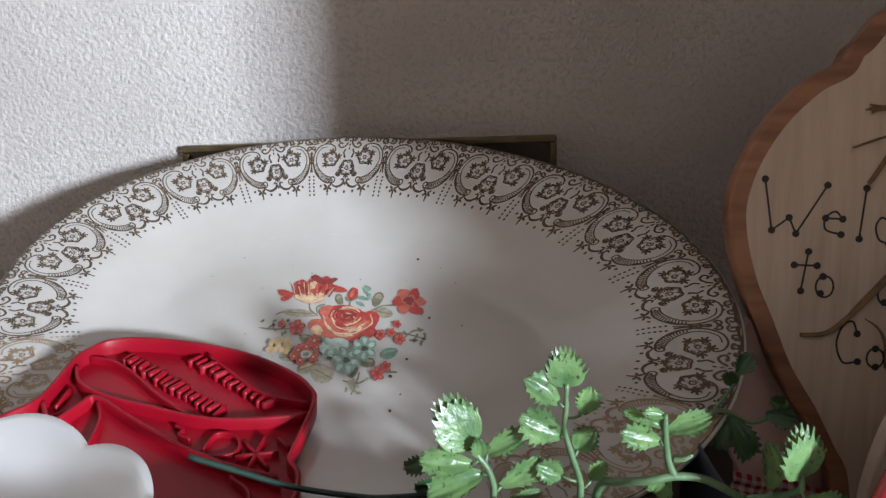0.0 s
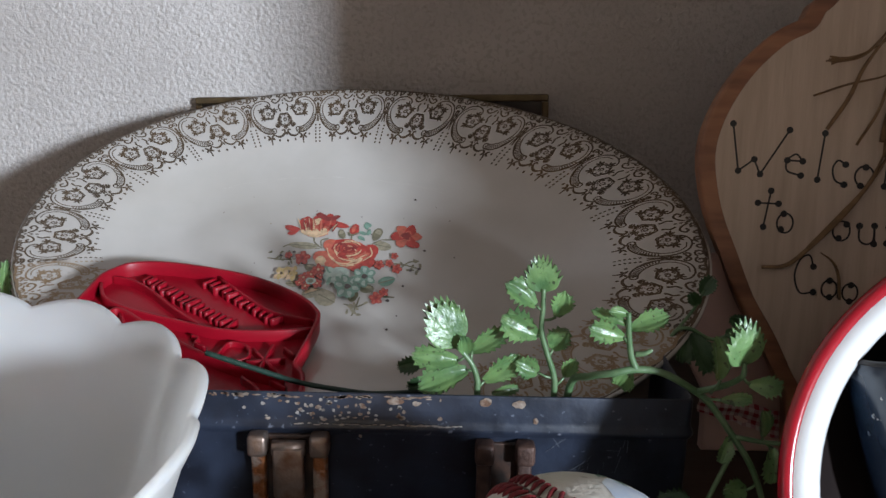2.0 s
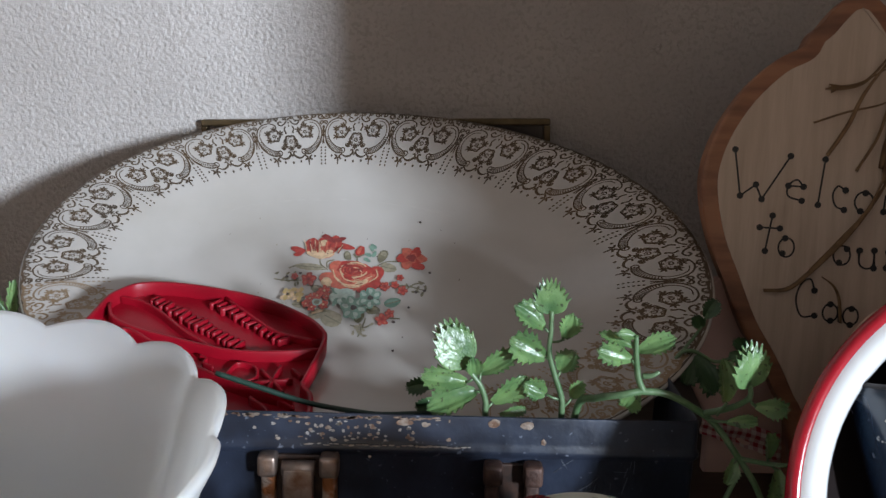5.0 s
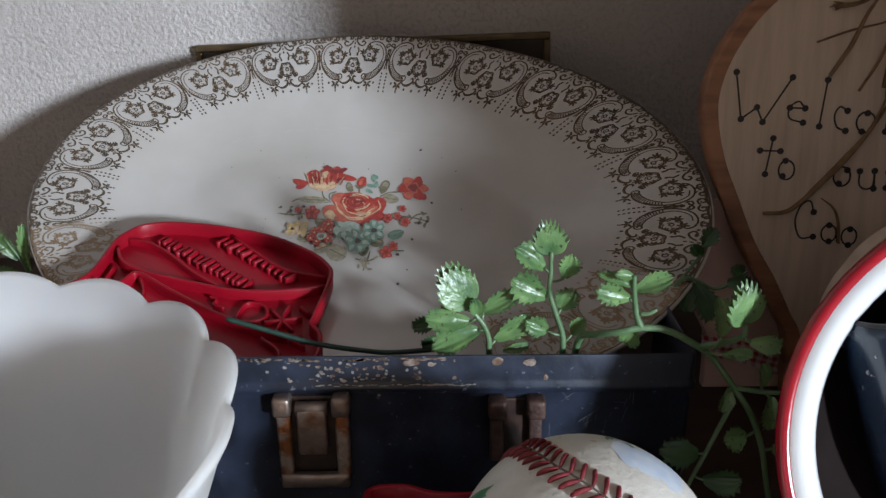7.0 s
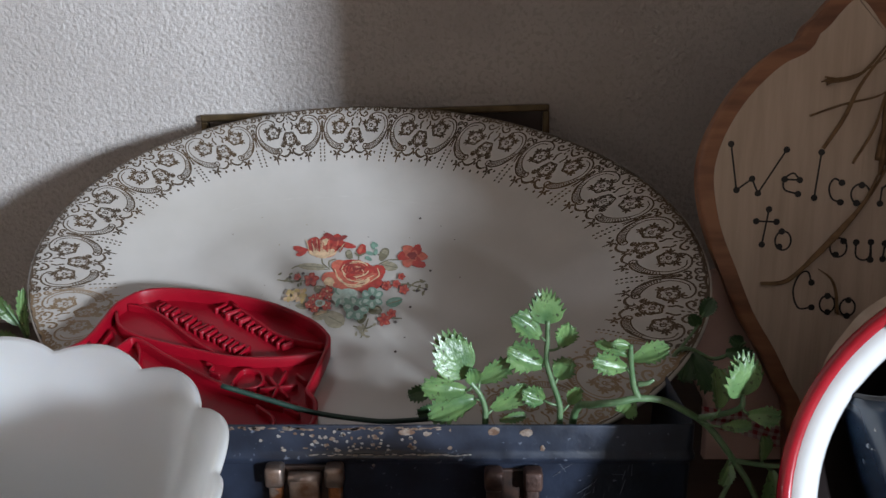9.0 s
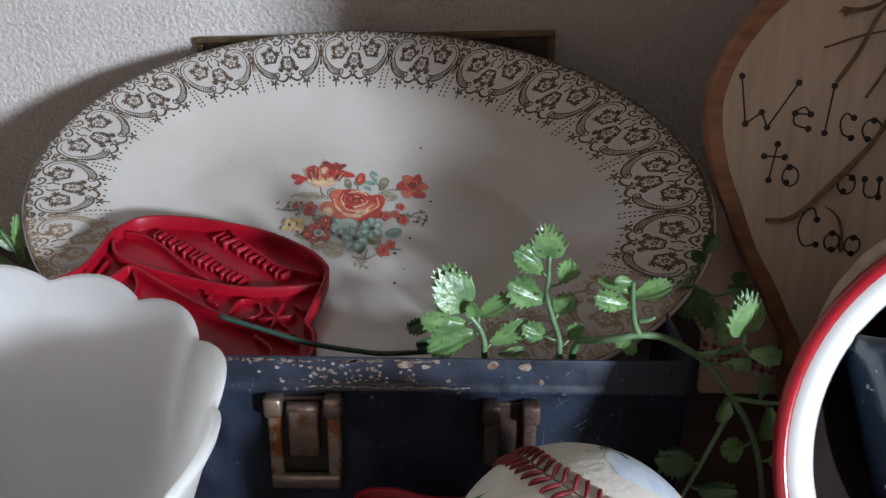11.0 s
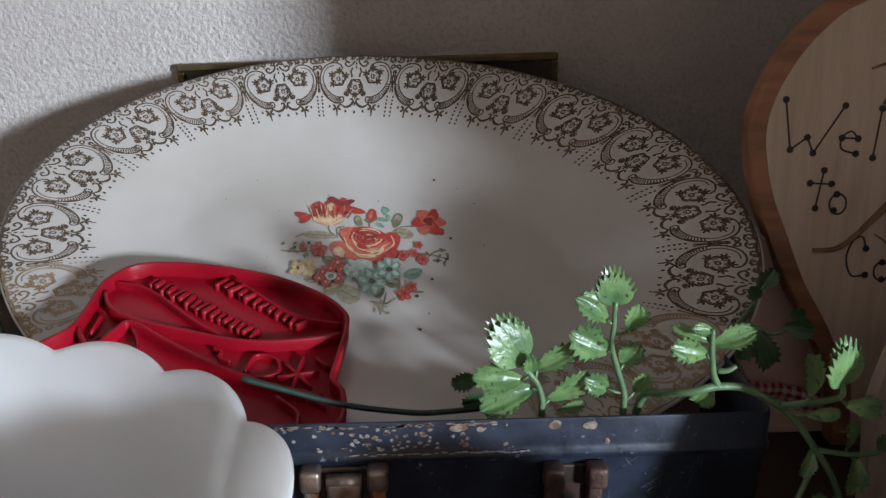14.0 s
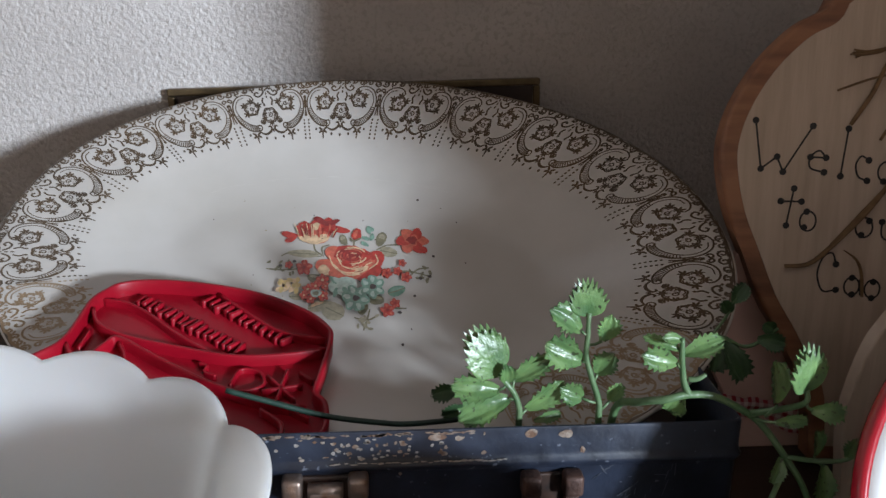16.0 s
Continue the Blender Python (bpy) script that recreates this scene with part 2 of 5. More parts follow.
def plat_pt(th, d, lift=0.0):
    a, b = PA - d, PB - d
    wav = 0.0
    return Vector((a * math.cos(th), b * math.sin(th), plat_z(d) + lift + wav))


pb = bmesh.new()
ds = [0, 0.0006, 0.0014, 0.003, 0.008, 0.014, 0.020, 0.026, 0.031, 0.035, 0.038, 0.041, 0.044, 0.047, 0.050, 0.053, 0.056, 0.060, 0.064, 0.068, 0.072, 0.075, 0.078, 0.084, 0.092, 0.108]
rings = []
NP = 160
for d in ds:
    rings.append([pb.verts.new(plat_pt(2 * math.pi * k / NP, d)) for k in range(NP)])
under = []
for d, dz in ((0.0, -0.0026), (0.002, -0.0042), (0.026, -0.0095), (0.050, -0.021), (0.054, -0.0235), (0.060, -0.0215), (0.10, -0.0215)):
    under.append([pb.verts.new(((PA - d) * math.cos(2 * math.pi * k / NP), (PB - d) * math.sin(2 * math.pi * k / NP), dz)) for k in range(NP)])
seq = rings[::-1] + under
for a, b in zip(seq, seq[1:]):
    for k in range(NP):
        pb.faces.new((a[k], a[(k + 1) % NP], b[(k + 1) % NP], b[k]))
pb.faces.new(rings[-1])
pb.faces.new(under[-1][::-1])
part("dish", pb, M_IRON, platter)

# ---------- black lunch box, open ----------
BX0, BX1, BY0, BY1, BZ = -0.190, 0.0862, 0.2150, 0.268, 0.067
lunchbox = thing("lunch_box", pose((BX0 + BX1) / 2, (BY0 + BY1) / 2, 0), "open black metal lunch box with rusty rim and latches", "lunch box")
W2, D2 = (BX1 - BX0) / 2, (BY1 - BY0) / 2


def tray_bm():
    """Front and two ends full height with a rolled lip, the hinge side low."""
    bm = bmesh.new()
    low = 0.018
    def ring(off, z, rad):
        out = []
        for cx, cy, a0 in ((1, -1, 270), (1, 1, 0), (-1, 1, 90), (-1, -1, 180)):
            for k in range(5):
                a = radians(a0 + 90 * k / 4)
                zz = z if not (cy > 0 and k in ((2, 3, 4) if cx > 0 else (0, 1, 2))) else min(z, low)
                out.append(bm.verts.new((cx * (W2 - rad + off) + rad * math.cos(a), cy * (D2 - rad + off) + rad * math.sin(a), zz)))
        return out
    prof = [(-0.003, 0.0015), (0, 0.004), (0, 0.052), (0.0004, 0.0528), (0.0011, 0.0540), (0.0012, 0.0552), (0.0006, 0.0566), (0.0004, 0.0580), (0.0004, 0.0660), (0.0002, 0.0669), (-0.0003, 0.0671), (-0.0006, 0.0666), (-0.0008, 0.056), (-0.0012, 0.053), (-0.0012, 0.005), (-0.004, 0.003)]
    prof = [(o, z - 0.0016 if z > 0.05 else z) for o, z in prof]
    rs = [ring(o, z, 0.003) for o, z in prof]
    for a, b in zip(rs, rs[1:]):
        n = len(a)
        for k in range(n):
            bm.faces.new((a[k], a[(k + 1) % n], b[(k + 1) % n], b[k]))
    bm.faces.new(rs[0][::-1])
    bm.faces.new(rs[-1])
    bmesh.ops.remove_doubles(bm, verts=bm.verts[:], dist=1e-6)
    return bm


tray = sharp(part("body", tray_bm(), M_BLACK, lunchbox))

# ---------- milk glass bowl ----------
bowl = thing("milk_glass_bowl", pose(-0.1412, 0.1175, 0), "white milk glass bowl with a scalloped rim", "bowl")
NS = 16
PH = math.atan2(0.2075 - 0.1175, -0.1228 + 0.1412)


def scal(a):
    """0 at a notch, 1 at the middle of a scallop."""
    t = ((a - PH) * NS / (2 * math.pi)) % 1.0
    return abs(math.sin(math.pi * t)) ** 0.8


BOWL_H = 0.0965
prof = [(0.030, 0.0), (0.036, 0.0), (0.0375, 0.002), (0.036, 0.008), (0.040, 0.013), (0.058, 0.024), (0.073, 0.042), (0.082, 0.062), (0.087, 0.078), (0.0905, 0.089), (0.0935, 0.0945), (0.0940, 0.0962), (0.0930, 0.0970), (0.0915, 0.0962), (0.0880, 0.088), (0.0835, 0.074), (0.0780, 0.058), (0.0685, 0.040), (0.054, 0.0235), (0.040, 0.0165), (0.030, 0.0145), (0.012, 0.0140)]


def bowl_fn(a, i, r, z):
    s = scal(a)
    k = max(0.0, (z - 0.060) / 0.037)
    p, q = (1.5, 3) if i < 13 else (7.0, 8)
    r *= 1 - 0.026 * min(1.0, z / 0.05)
    return r + 0.0032 * (s - 0.30) * k ** p, z + (0.0035 * (s - 0.2)) * k ** q


bb, rr = revolve_bm(prof, 320, fn=bowl_fn)
bb.faces.new(rr[0][::-1])
bb.faces.new(rr[-1])
part("body", bb, M_MILK, bowl)

# ---------- baseball ----------
BC, BR = Vector((0.0374, 0.1436, 0.0369)), 0.0368
ball = thing("baseball", Matrix.Translation(BC), "worn white leather baseball with red stitching", "baseball")
sb = bmesh.new()
bmesh.ops.create_uvsphere(sb, u_segments=64, v_segments=40, radius=BR)
part("cover", sb, M_BALL, ball)

# ---------- red plastic cutter ----------
CUT_N = Vector((0.0863, -0.2276, 0.9699))
CUT = basis((-0.1436, 0.3146, 0.0778), (0.9350, 0.3547, 0.0), CUT_N)
cutter = thing("plastic_mould", CUT, "red plastic embossed shaped mould lying on the platter", "mould")

# ---------- welcome sign ----------
SIGN = basis((0.1354, 0.3042, 0.1332), (0.9885, -0.1512, 0.0), (-0.1495, -0.9770, 0.1519))
sign = thing("welcome_sign", SIGN, "wooden paddle-shaped welcome sign with black dotted lettering and raffia", "sign")
SX = 0.031  # axis of the board
half = [(0, 0.079), (-0.006, 0.0768), (-0.0113, 0.0711), (-0.0150, 0.0660), (-0.0187, 0.0625), (-0.0205, 0.0585), (-0.0222, 0.0562), (-0.0318, 0.0507), (-0.0445, 0.0371), (-0.0539, 0.0201), (-0.0580, 0.004), (-0.0570, -0.0103), (-0.0528, -0.0264), (-0.0460, -0.0421), (-0.0376, -0.0610), (-0.0279, -0.0766), (-0.0197, -0.0923), (-0.0150, -0.1019), (-0.013, -0.128)]
outl = smooth_path([(x, y, 0) for x, y in half], 4)
outl = [(p.x + SX, p.y) for p in outl] + [(SX - p.x, p.y) for p in outl[::-1][:-1]]


def prism_bm(poly, z0, z1, bev=0.0):
    bm = bmesh.new()
    f = bm.faces.new([bm.verts.new((x, y, z0)) for x, y in poly])
    g = bmesh.ops.extrude_face_region(bm, geom=[f])
    vs = [v for v in g["geom"] if isinstance(v, bmesh.types.BMVert)]
    for v in vs:
        v.co.z = z1
    if bev:
        top = [e for e in bm.edges if all(abs(v.co.z - z1) < 1e-7 for v in e.verts)]
        bmesh.ops.bevel(bm, geom=top, offset=bev, segments=3, affect='EDGES', profile=0.5)
    return bm


def inset_poly(poly, d):
    out, n = [], len(poly)
    for i in range(n):
        a, b = Vector(poly[i - 1]), Vector(poly[(i + 1) % n])
        t = (b - a).normalized()
        out.append((poly[i][0] - t.y * d, poly[i][1] + t.x * d))
    return out


area = sum(outl[i - 1][0] * outl[i][1] - outl[i][0] * outl[i - 1][1] for i in range(len(outl)))
if area < 0:
    outl = outl[::-1]
sharp(part("board", prism_bm(outl, -0.012, 0.0, 0.002), M_PINE, sign))
sharp(part("face_panel", prism_bm(inset_poly(outl, 0.0065), -0.001, 0.0006), M_BOARD, sign))

# ---------- enamel bowl on its edge ----------
POT = basis((0.1660, 0.1438, 0.0700), (0.935, -0.355, 0.0), (-0.329, -0.866, 0.376))
POT_K = 1.157
pot = thing("enamel_bowl", POT, "white enamel bowl with chipped red rim leaning on its edge", "bowl")

# ---------- platter print ----------
_N = 2000
_arc = [0.0]
for i in range(_N):
    t0, t1 = 2 * math.pi * i / _N, 2 * math.pi * (i + 1) / _N
    _arc.append(_arc[-1] + math.hypot((PA - 0.012) * (math.cos(t1) - math.cos(t0)), (PB - 0.012) * (math.sin(t1) - math.sin(t0))))
PERIM = _arc[-1]


def th_of(s):
    s = s % PERIM
    i = int(np.searchsorted(_arc, s))
    i = max(1, min(_N, i))
    f = (s - _arc[i - 1]) / (_arc[i] - _arc[i - 1])
    return 2 * math.pi * (i - 1 + f) / _N


S0 = _arc[int(_N * 109.7 / 360)]
PANELS = 20
PW = PERIM / PANELS
LIFT = 0.00016


def ribbon(bm, pts, w, place):
    """A flat strip of width w (mm) along pts; place maps mm to the surface."""
    p = [Vector((x, y, 0)) for x, y in pts]
    left, right = [], []
    n = len(p)
    for i in range(n):
        d = p[min(i + 1, n - 1)] - p[max(i - 1, 0)]
        d = d.normalized() if d.length > 0 else Vector((1, 0, 0))
        ww = w[i] if hasattr(w, "__len__") else w
        o = Vector((-d.y, d.x, 0)) * ww / 2
        left.append(bm.verts.new(place(*(p[i] + o).xy)))
        right.append(bm.verts.new(place(*(p[i] - o).xy)))
    for i in range(n - 1):
        bm.faces.new((left[i], left[i + 1], right[i + 1], right[i]))


def blot(bm, x, y, rx, ry, place, rot=0.0, n=8):
    c, s = math.cos(rot), math.sin(rot)
    vs = []
    for k in range(n):
        a = 2 * math.pi * k / n
        px, py = rx * math.cos(a), ry * math.sin(a)
        vs.append(bm.verts.new(place(x + px * c - py * s, y + px * s + py * c)))
    bm.faces.new(vs)


def arc(x, y, r, a0, a1, n=9, ry=None):
    return [(x + r * math.cos(radians(a0 + (a1 - a0) * k / n)), y + (ry or r) * math.sin(radians(a0 + (a1 - a0) * k / n))) for k in range(n + 1)]


def curve2(pts, n=4):
    return [(q.x, q.y) for q in smooth_path([(x, y, 0) for x, y in pts], n)]


rnd = random.Random(5)


def spiral(x, y, r, a0, turns, sgn=1, n=12):
    """A curl that winds inwards from radius r."""
    out = []
    for k in range(n + 1):
        q = k / n
        a, rr = radians(a0) + sgn * turns * 2 * math.pi * q, r * (1 - 0.75 * q)
        out.append((x + rr * math.cos(a), y + rr * math.sin(a)))
    return out


def gilt_panel(bm, index):
    """One repeat of the filigree; x across the panel, y the way in from the edge, in mm."""
    s_mid = S0 + (index + 0.5) * PW
    jit = rnd.uniform(-0.4, 0.4)
    thin = rnd.uniform(1.0, 1.3)

    def place(x, y):
        return plat_pt(th_of(s_mid - (x + jit) / 1000 * (PW / 0.0434)), y * 1.18 / 1000, LIFT)

    def line(pts, w):
        ribbon(bm, pts, [q * thin for q in w] if hasattr(w, "__len__") else w * thin, place)

    def rosette(cx, cy, r):
        ring = [(cx + r * (1 + 0.09 * math.cos(6 * a)) * math.cos(a), cy + r * (1 + 0.09 * math.cos(6 * a)) * math.sin(a)) for a in (2 * math.pi * k / 24 for k in range(25))]
        line(ring, 0.68)
        for a in range(0, 360, 60):
            a += rnd.uniform(-12, 12)
            line(arc(cx + r * 0.52 * math.cos(radians(a)), cy + r * 0.52 * math.sin(radians(a)), r * 0.36, a - 100, a + 100, 5), 0.42)
        line(spiral(cx, cy, r * 0.36, rnd.uniform(0, 360), 1.2), 0.5)
        for _ in range(9):
            a, q = rnd.uniform(0, 6.28), r * rnd.uniform(0.2, 0.95)
            blot(bm, cx + q * math.cos(a), cy + q * math.sin(a), 0.42, 0.22, place, a, 5)

    def sprig(cx, cy, a, l):
        """Three pointed leaves that fan out from a point."""
        for da, k in ((-48, 0.85), (0, 1.0), (48, 0.85)):
            b = radians(a + da)
            blot(bm, cx + l * 0.6 * k * math.cos(b), cy + l * 0.6 * k * math.sin(b), l * 0.55 * k, l * 0.21, place, b, 7)
    for sg in (-1, 1):
        def P(pts):
            return [(sg * x, y) for x, y in pts]
        # cartouche: a fine outline with a hatched, swelling band below
        line(P(curve2([(7.6, 9.4), (8.8, 7.0), (12.2, 5.6), (16.4, 6.8), (19.3, 10.4), (20.4, 15.2), (19.6, 20.0), (16.9, 24.0)])), 0.62)
        line(P(curve2([(12.5, 7.4), (15.6, 8.2), (17.9, 11.2), (18.7, 15.0), (17.8, 18.8)])), 0.4)
        oute = P(curve2([(20.5, 16.5), (19.4, 21.5), (16.2, 25.4), (12.0, 27.6), (8.0, 27.4)]))
        inne = P(curve2([(18.6, 16.5), (16.8, 20.4), (13.8, 23.2), (10.6, 24.6), (8.2, 24.8)]))
        line(oute, 0.6)
        line(inne, 0.5)
        for k in range(1, len(oute) - 1):
            (x0, y0), (x1, y1) = oute[k], inne[k]
            line([(x0, y0), (x1 + sg * 0.3, y1 + 0.4)], 0.42)
        line(P(spiral(8.2, 25.8, 1.8, 90, 1.1, 1)), 0.6)
        # scroll from the band to the middle
        line(P(curve2([(9.2, 27.8), (6.2, 29.6), (3.0, 29.2), (1.0, 27.4), (1.6, 25.8), (3.0, 26.2)])), [0.5 + 0.6 * math.sin(math.pi * k / 20) for k in range(21)])
        sprig(sg * 5.6, 24.4, 250 if sg > 0 else 290, 2.4)
        # rosettes with their leaves
        rosette(sg * 9.8, 14.2 - 0.6 * sg, 3.9)
        for a in (200, 265, 330, 40):
            sprig(sg * (9.8 + 3.9 * math.cos(radians(a))), 14.2 - 0.6 * sg + 3.9 * math.sin(radians(a)), a if sg > 0 else 180 - a, 2.5)
        sprig(sg * 3.9, 19.0, 200 if sg > 0 else 340, 2.2)
        sprig(sg * 4.4, 22.6, 30 if sg > 0 else 150, 2.2)
        # curls and drops at the top of the cartouche
        line(P(curve2([(1.0, 5.0), (2.4, 7.2), (4.6, 8.2), (6.2, 6.6), (5.0, 5.2), (3.9, 6.2)])), 0.75)
        line(P(curve2([(2.0, 9.0), (2.9, 11.2), (2.2, 13.0)])), 0.7)
        blot(bm, sg * 2.2, 13.6, 0.6, 0.8, place)
        # spandrel between the cartouches and the edge
        for x, y, r, a0, tn in ((19.6, 3.8, 2.0, 20, 1.2), (15.2, 3.4, 1.7, 200, 1.2), (10.8, 3.2, 1.6, 10, 1.2), (6.6, 2.9, 1.4, 200, 1.2), (2.2, 2.8, 1.3, 30, 1.1), (20.6, 8.0, 1.5, 100, 1.1)):
            line(P(spiral(x, y, r, a0, tn)), 0.72)
        line(P(curve2([(21.3, 1.8), (17.6, 2.3), (13.0, 1.5), (8.6, 2.2), (4.4, 1.5), (0.0, 2.1)])), 0.85)
        line(P(curve2([(21.4, 10.0), (21.2, 14.0), (21.5, 18.0), (21.0, 22.0)])), 0.6)
        for k in range(16):
            blot(bm, sg * rnd.uniform(0.5, 21.5), rnd.uniform(1.3, 5.4), rnd.uniform(0.7, 1.3), 0.42, place, rnd.uniform(0, 3), 6)
        for y in (11.0, 13.5, 16.5):
            blot(bm, sg * 21.3, y, 0.6, 1.0, place, sg * 0.5, 6)
        # hanging sprig, dots and beads
        for a in (-30, 25, 90, 155, 210):
            b = radians(a)
            blot(bm, sg * 11.2 + 1.6 * math.cos(b), 29.8 + 1.5 * math.sin(b), 1.45, 0.62, place, b, 7)
        blot(bm, sg * 11.2, 33.0, 0.5, 0.8, place, 0, 6)
        blot(bm, sg * 5.6, 31.6, 0.75, 0.75, place, 0, 7)
        blot(bm, sg * 15.6, 29.2, 0.7, 0.7, place, 0, 7)
        for k in range(6):
            blot(bm, sg * 20.1, 24.2 + 1.8 * k, 0.6, 0.62, place, 0, 6)
    rosette(0, 19.6, 4.1)
    for a in (90, 30, 150):
        sprig(4.0 * math.cos(radians(a)), 19.6 + 4.0 * math.sin(radians(a)), a, 2.2)
    for y in (4.2, 6.6, 8.8):
        blot(bm, 0, y, 0.45, 0.9, place, 0, 6)
    blot(bm, 0, 32.0, 0.75, 0.75, place, 0, 7)
    blot(bm, 0, 28.2, 0.6, 1.0, place, 0, 6)


for i in range(PANELS):
    # the print has worn off along the lower edge
    if 226 < math.degrees(th_of(S0 + (i + 0.5) * PW)) < 312:
        continue
    gb = bmesh.new()
    gilt_panel(gb, i)
    worn = math.degrees(th_of(S0 + (i + 0.5) * PW))
    worn = 198 < worn < 230 or 305 < worn < 352
    part("gilt_panel", gb, M_GOLDW if worn else M_GOLD, platter, "faded brown gilt filigree print" if worn else "" if i else "dark gilt filigree print", smooth=False)
# the thin gilt line at the edge
gb = bmesh.new()
NE = 200
lo = [gb.verts.new(plat_pt(2 * math.pi * k / NE, 0.0010, 0.0001)) for k in range(NE)]
hi = [gb.verts.new(plat_pt(2 * math.pi * k / NE, 0.0017 + 0.0003 * math.sin(k * 1.7), 0.0001)) for k in range(NE)]
for k in range(NE):
    gb.faces.new((lo[k], lo[(k + 1) % NE], hi[(k + 1) % NE], hi[k]))
part("gilt_edge_line", gb, M_GOLD, platter, smooth=False)

# flower spray, drawn in its own units
INKS = {k: mat("print_" + k, c, 0.2, color2=tuple(v * 0.72 for v in c), scale=420, mix=(0.4, 0.6), coat=0.5) for k, c in dict(
    red=(0.44, 0.035, 0.024), dark_red=(0.25, 0.018, 0.016), salmon=(0.58, 0.125, 0.075), cream=(0.72, 0.50, 0.30), olive=(0.20, 0.18, 0.11), khaki=(0.36, 0.32, 0.22),
    mint=(0.20, 0.34, 0.26), pale_mint=(0.46, 0.56, 0.48), yellow=(0.56, 0.40, 0.16), ink=(0.07, 0.05, 0.045), teal=(0.14, 0.28, 0.20)).items()}
print_bm = {}


def inkp(cx, cy, lift):
    x = 0.3 + 0.0978 * (cx - 479) + 0.0336 * (cy - 328)
    y = 0.0135 * (cx - 479) - 0.115 * (cy - 328)
    return Vector((x / 1000, y / 1000, -0.017 + lift))


_order, GROUP, NOW, _count = [0], ['sprig'], [0], [0]


def group(name):
    """Starts a new printed flower or leaf."""
    _count[0] += 1
    GROUP[0] = (name, _count[0])


group('stem_print')


def ink(color):
    _order[0] += 1
    lift = 0.00012 + _order[0] * 0.0000035
    key = GROUP[0]
    if key not in print_bm:
        print_bm[key] = (bmesh.new(), [])
    bm, slots = print_bm[key]
    if color not in slots:
        slots.append(color)
    NOW[0] = slots.index(color)
    return bm, (lambda x, y: inkp(x, y, lift))


def petal(color, x, y, rx, ry, rot=0, n=14, wob=0.18):
    bm, pl = ink(color)
    c, s = math.cos(radians(rot)), math.sin(radians(rot))
    ph = rnd.uniform(0, 6)
    vs = []
    for k in range(n):
        a = 2 * math.pi * k / n
        q = 1 + wob * math.sin(3 * a + ph) * 0.5 + rnd.uniform(-wob, wob) * 0.4
        px, py = rx * q * math.cos(a), ry * q * math.sin(a)
        vs.append(bm.verts.new(pl(x + px * c - py * s, y + px * s + py * c)))
    bm.faces.new(vs).material_index = NOW[0]


def stroke(color, pts, w):
    bm, pl = ink(color)
    pts = curve2(pts, 4)
    n = len(pts)
    before = len(bm.faces)
    ribbon(bm, pts, [w * (0.35 + 0.65 * math.sin(math.pi * (0.15 + 0.8 * k / n))) for k in range(n)], pl)
    bm.faces.ensure_lookup_table()
    for f in bm.faces[before:]:
        f.material_index = NOW[0]


def leafp(color, x, y, l, w, rot, vein="khaki"):
    group("leaf_print")
    petal(color, x, y, l, w, rot, 12, 0.1)
    c, s = math.cos(radians(rot)), math.sin(radians(rot))
    petal(vein, x + s * w * 0.3, y - c * w * 0.3, l * 0.7, w * 0.35, rot, 10, 0.1)
    stroke("olive", [(x - l * c, y - l * s), (x, y), (x + l * c, y + l * s)], 5)


def bloom(x, y, r, n, col, col2, core, rot=0):
    group("blossom_print")
    for k in range(n):
        a = radians(rot + 360 * k / n)
        petal(col, x + r * 0.6 * math.cos(a), y + r * 0.6 * math.sin(a), r * 0.5, r * 0.42, math.degrees(a))
    for k in range(n):
        a = radians(rot + 360 * k / n)
        petal(col2, x + r * 0.68 * math.cos(a), y + r * 0.68 * math.sin(a), r * 0.28, r * 0.18, math.degrees(a))
    petal(core, x, y, r * 0.24, r * 0.24)


# stems and leaves below the blooms
for p in ([(300, 235), (310, 270), (350, 300)], [(150, 300), (185, 285), (250, 300), (340, 300)], [(640, 240), (720, 235)], [(595, 265), (640, 240)], [(375, 240), (340, 255), (345, 290)], [(490, 220), (490, 260)], [(430, 205), (460, 235)], [(85, 365), (150, 370), (230, 365)], [(640, 380), (730, 370), (840, 395)], [(740, 395), (780, 360), (830, 352)], [(530, 650), (550, 590), (560, 550)], [(490, 590), (550, 600), (600, 575)], [(660, 545), (720, 545)]):
    stroke("olive", p, 8)
leafp("khaki", 255, 287, 75, 20, 3)
leafp("olive", 618, 208, 24, 40, 20)
leafp("khaki", 650, 275, 42, 26, 12)
leafp("khaki", 395, 560, 58, 42, 25)
leafp("khaki", 330, 540, 45, 26, -20, "cream")
leafp("olive", 530, 550, 30, 22, -60)
leafp("olive", 590, 508, 34, 24, 0)
leafp("olive", 310, 410, 32, 22, 10)
leafp("khaki", 240, 500, 40, 16, 0)
leafp("teal", 680, 465, 42, 24, -20, "mint")
leafp("olive", 440, 215, 18, 30, -20)
group("sprig_print")
for x, y, a in ((560, 165, 70), (545, 205, 20), (575, 200, 110), (540, 235, 30), (570, 155, 40)):
    group("sprig_print")
    petal("mint", x, y, 20, 11, a)
for k in range(10):
    group("sprig_print")
    petal("olive", rnd.uniform(735, 840), rnd.uniform(345, 420), 12, 6, rnd.uniform(0, 180))
    group("sprig_print")
    petal("olive", rnd.uniform(85, 215), rnd.uniform(325, 395), 11, 6, rnd.uniform(0, 180))
    group("sprig_print")
    petal("khaki", rnd.uniform(490, 600), rnd.uniform(575, 640), 12, 6, rnd.uniform(0, 180))
for x, y in ((150, 350), (215, 328), (790, 405), (830, 395), (690, 565)):
    group("glaze_speck")
    petal("ink", x, y, 9, 7)
group("tulip_print")
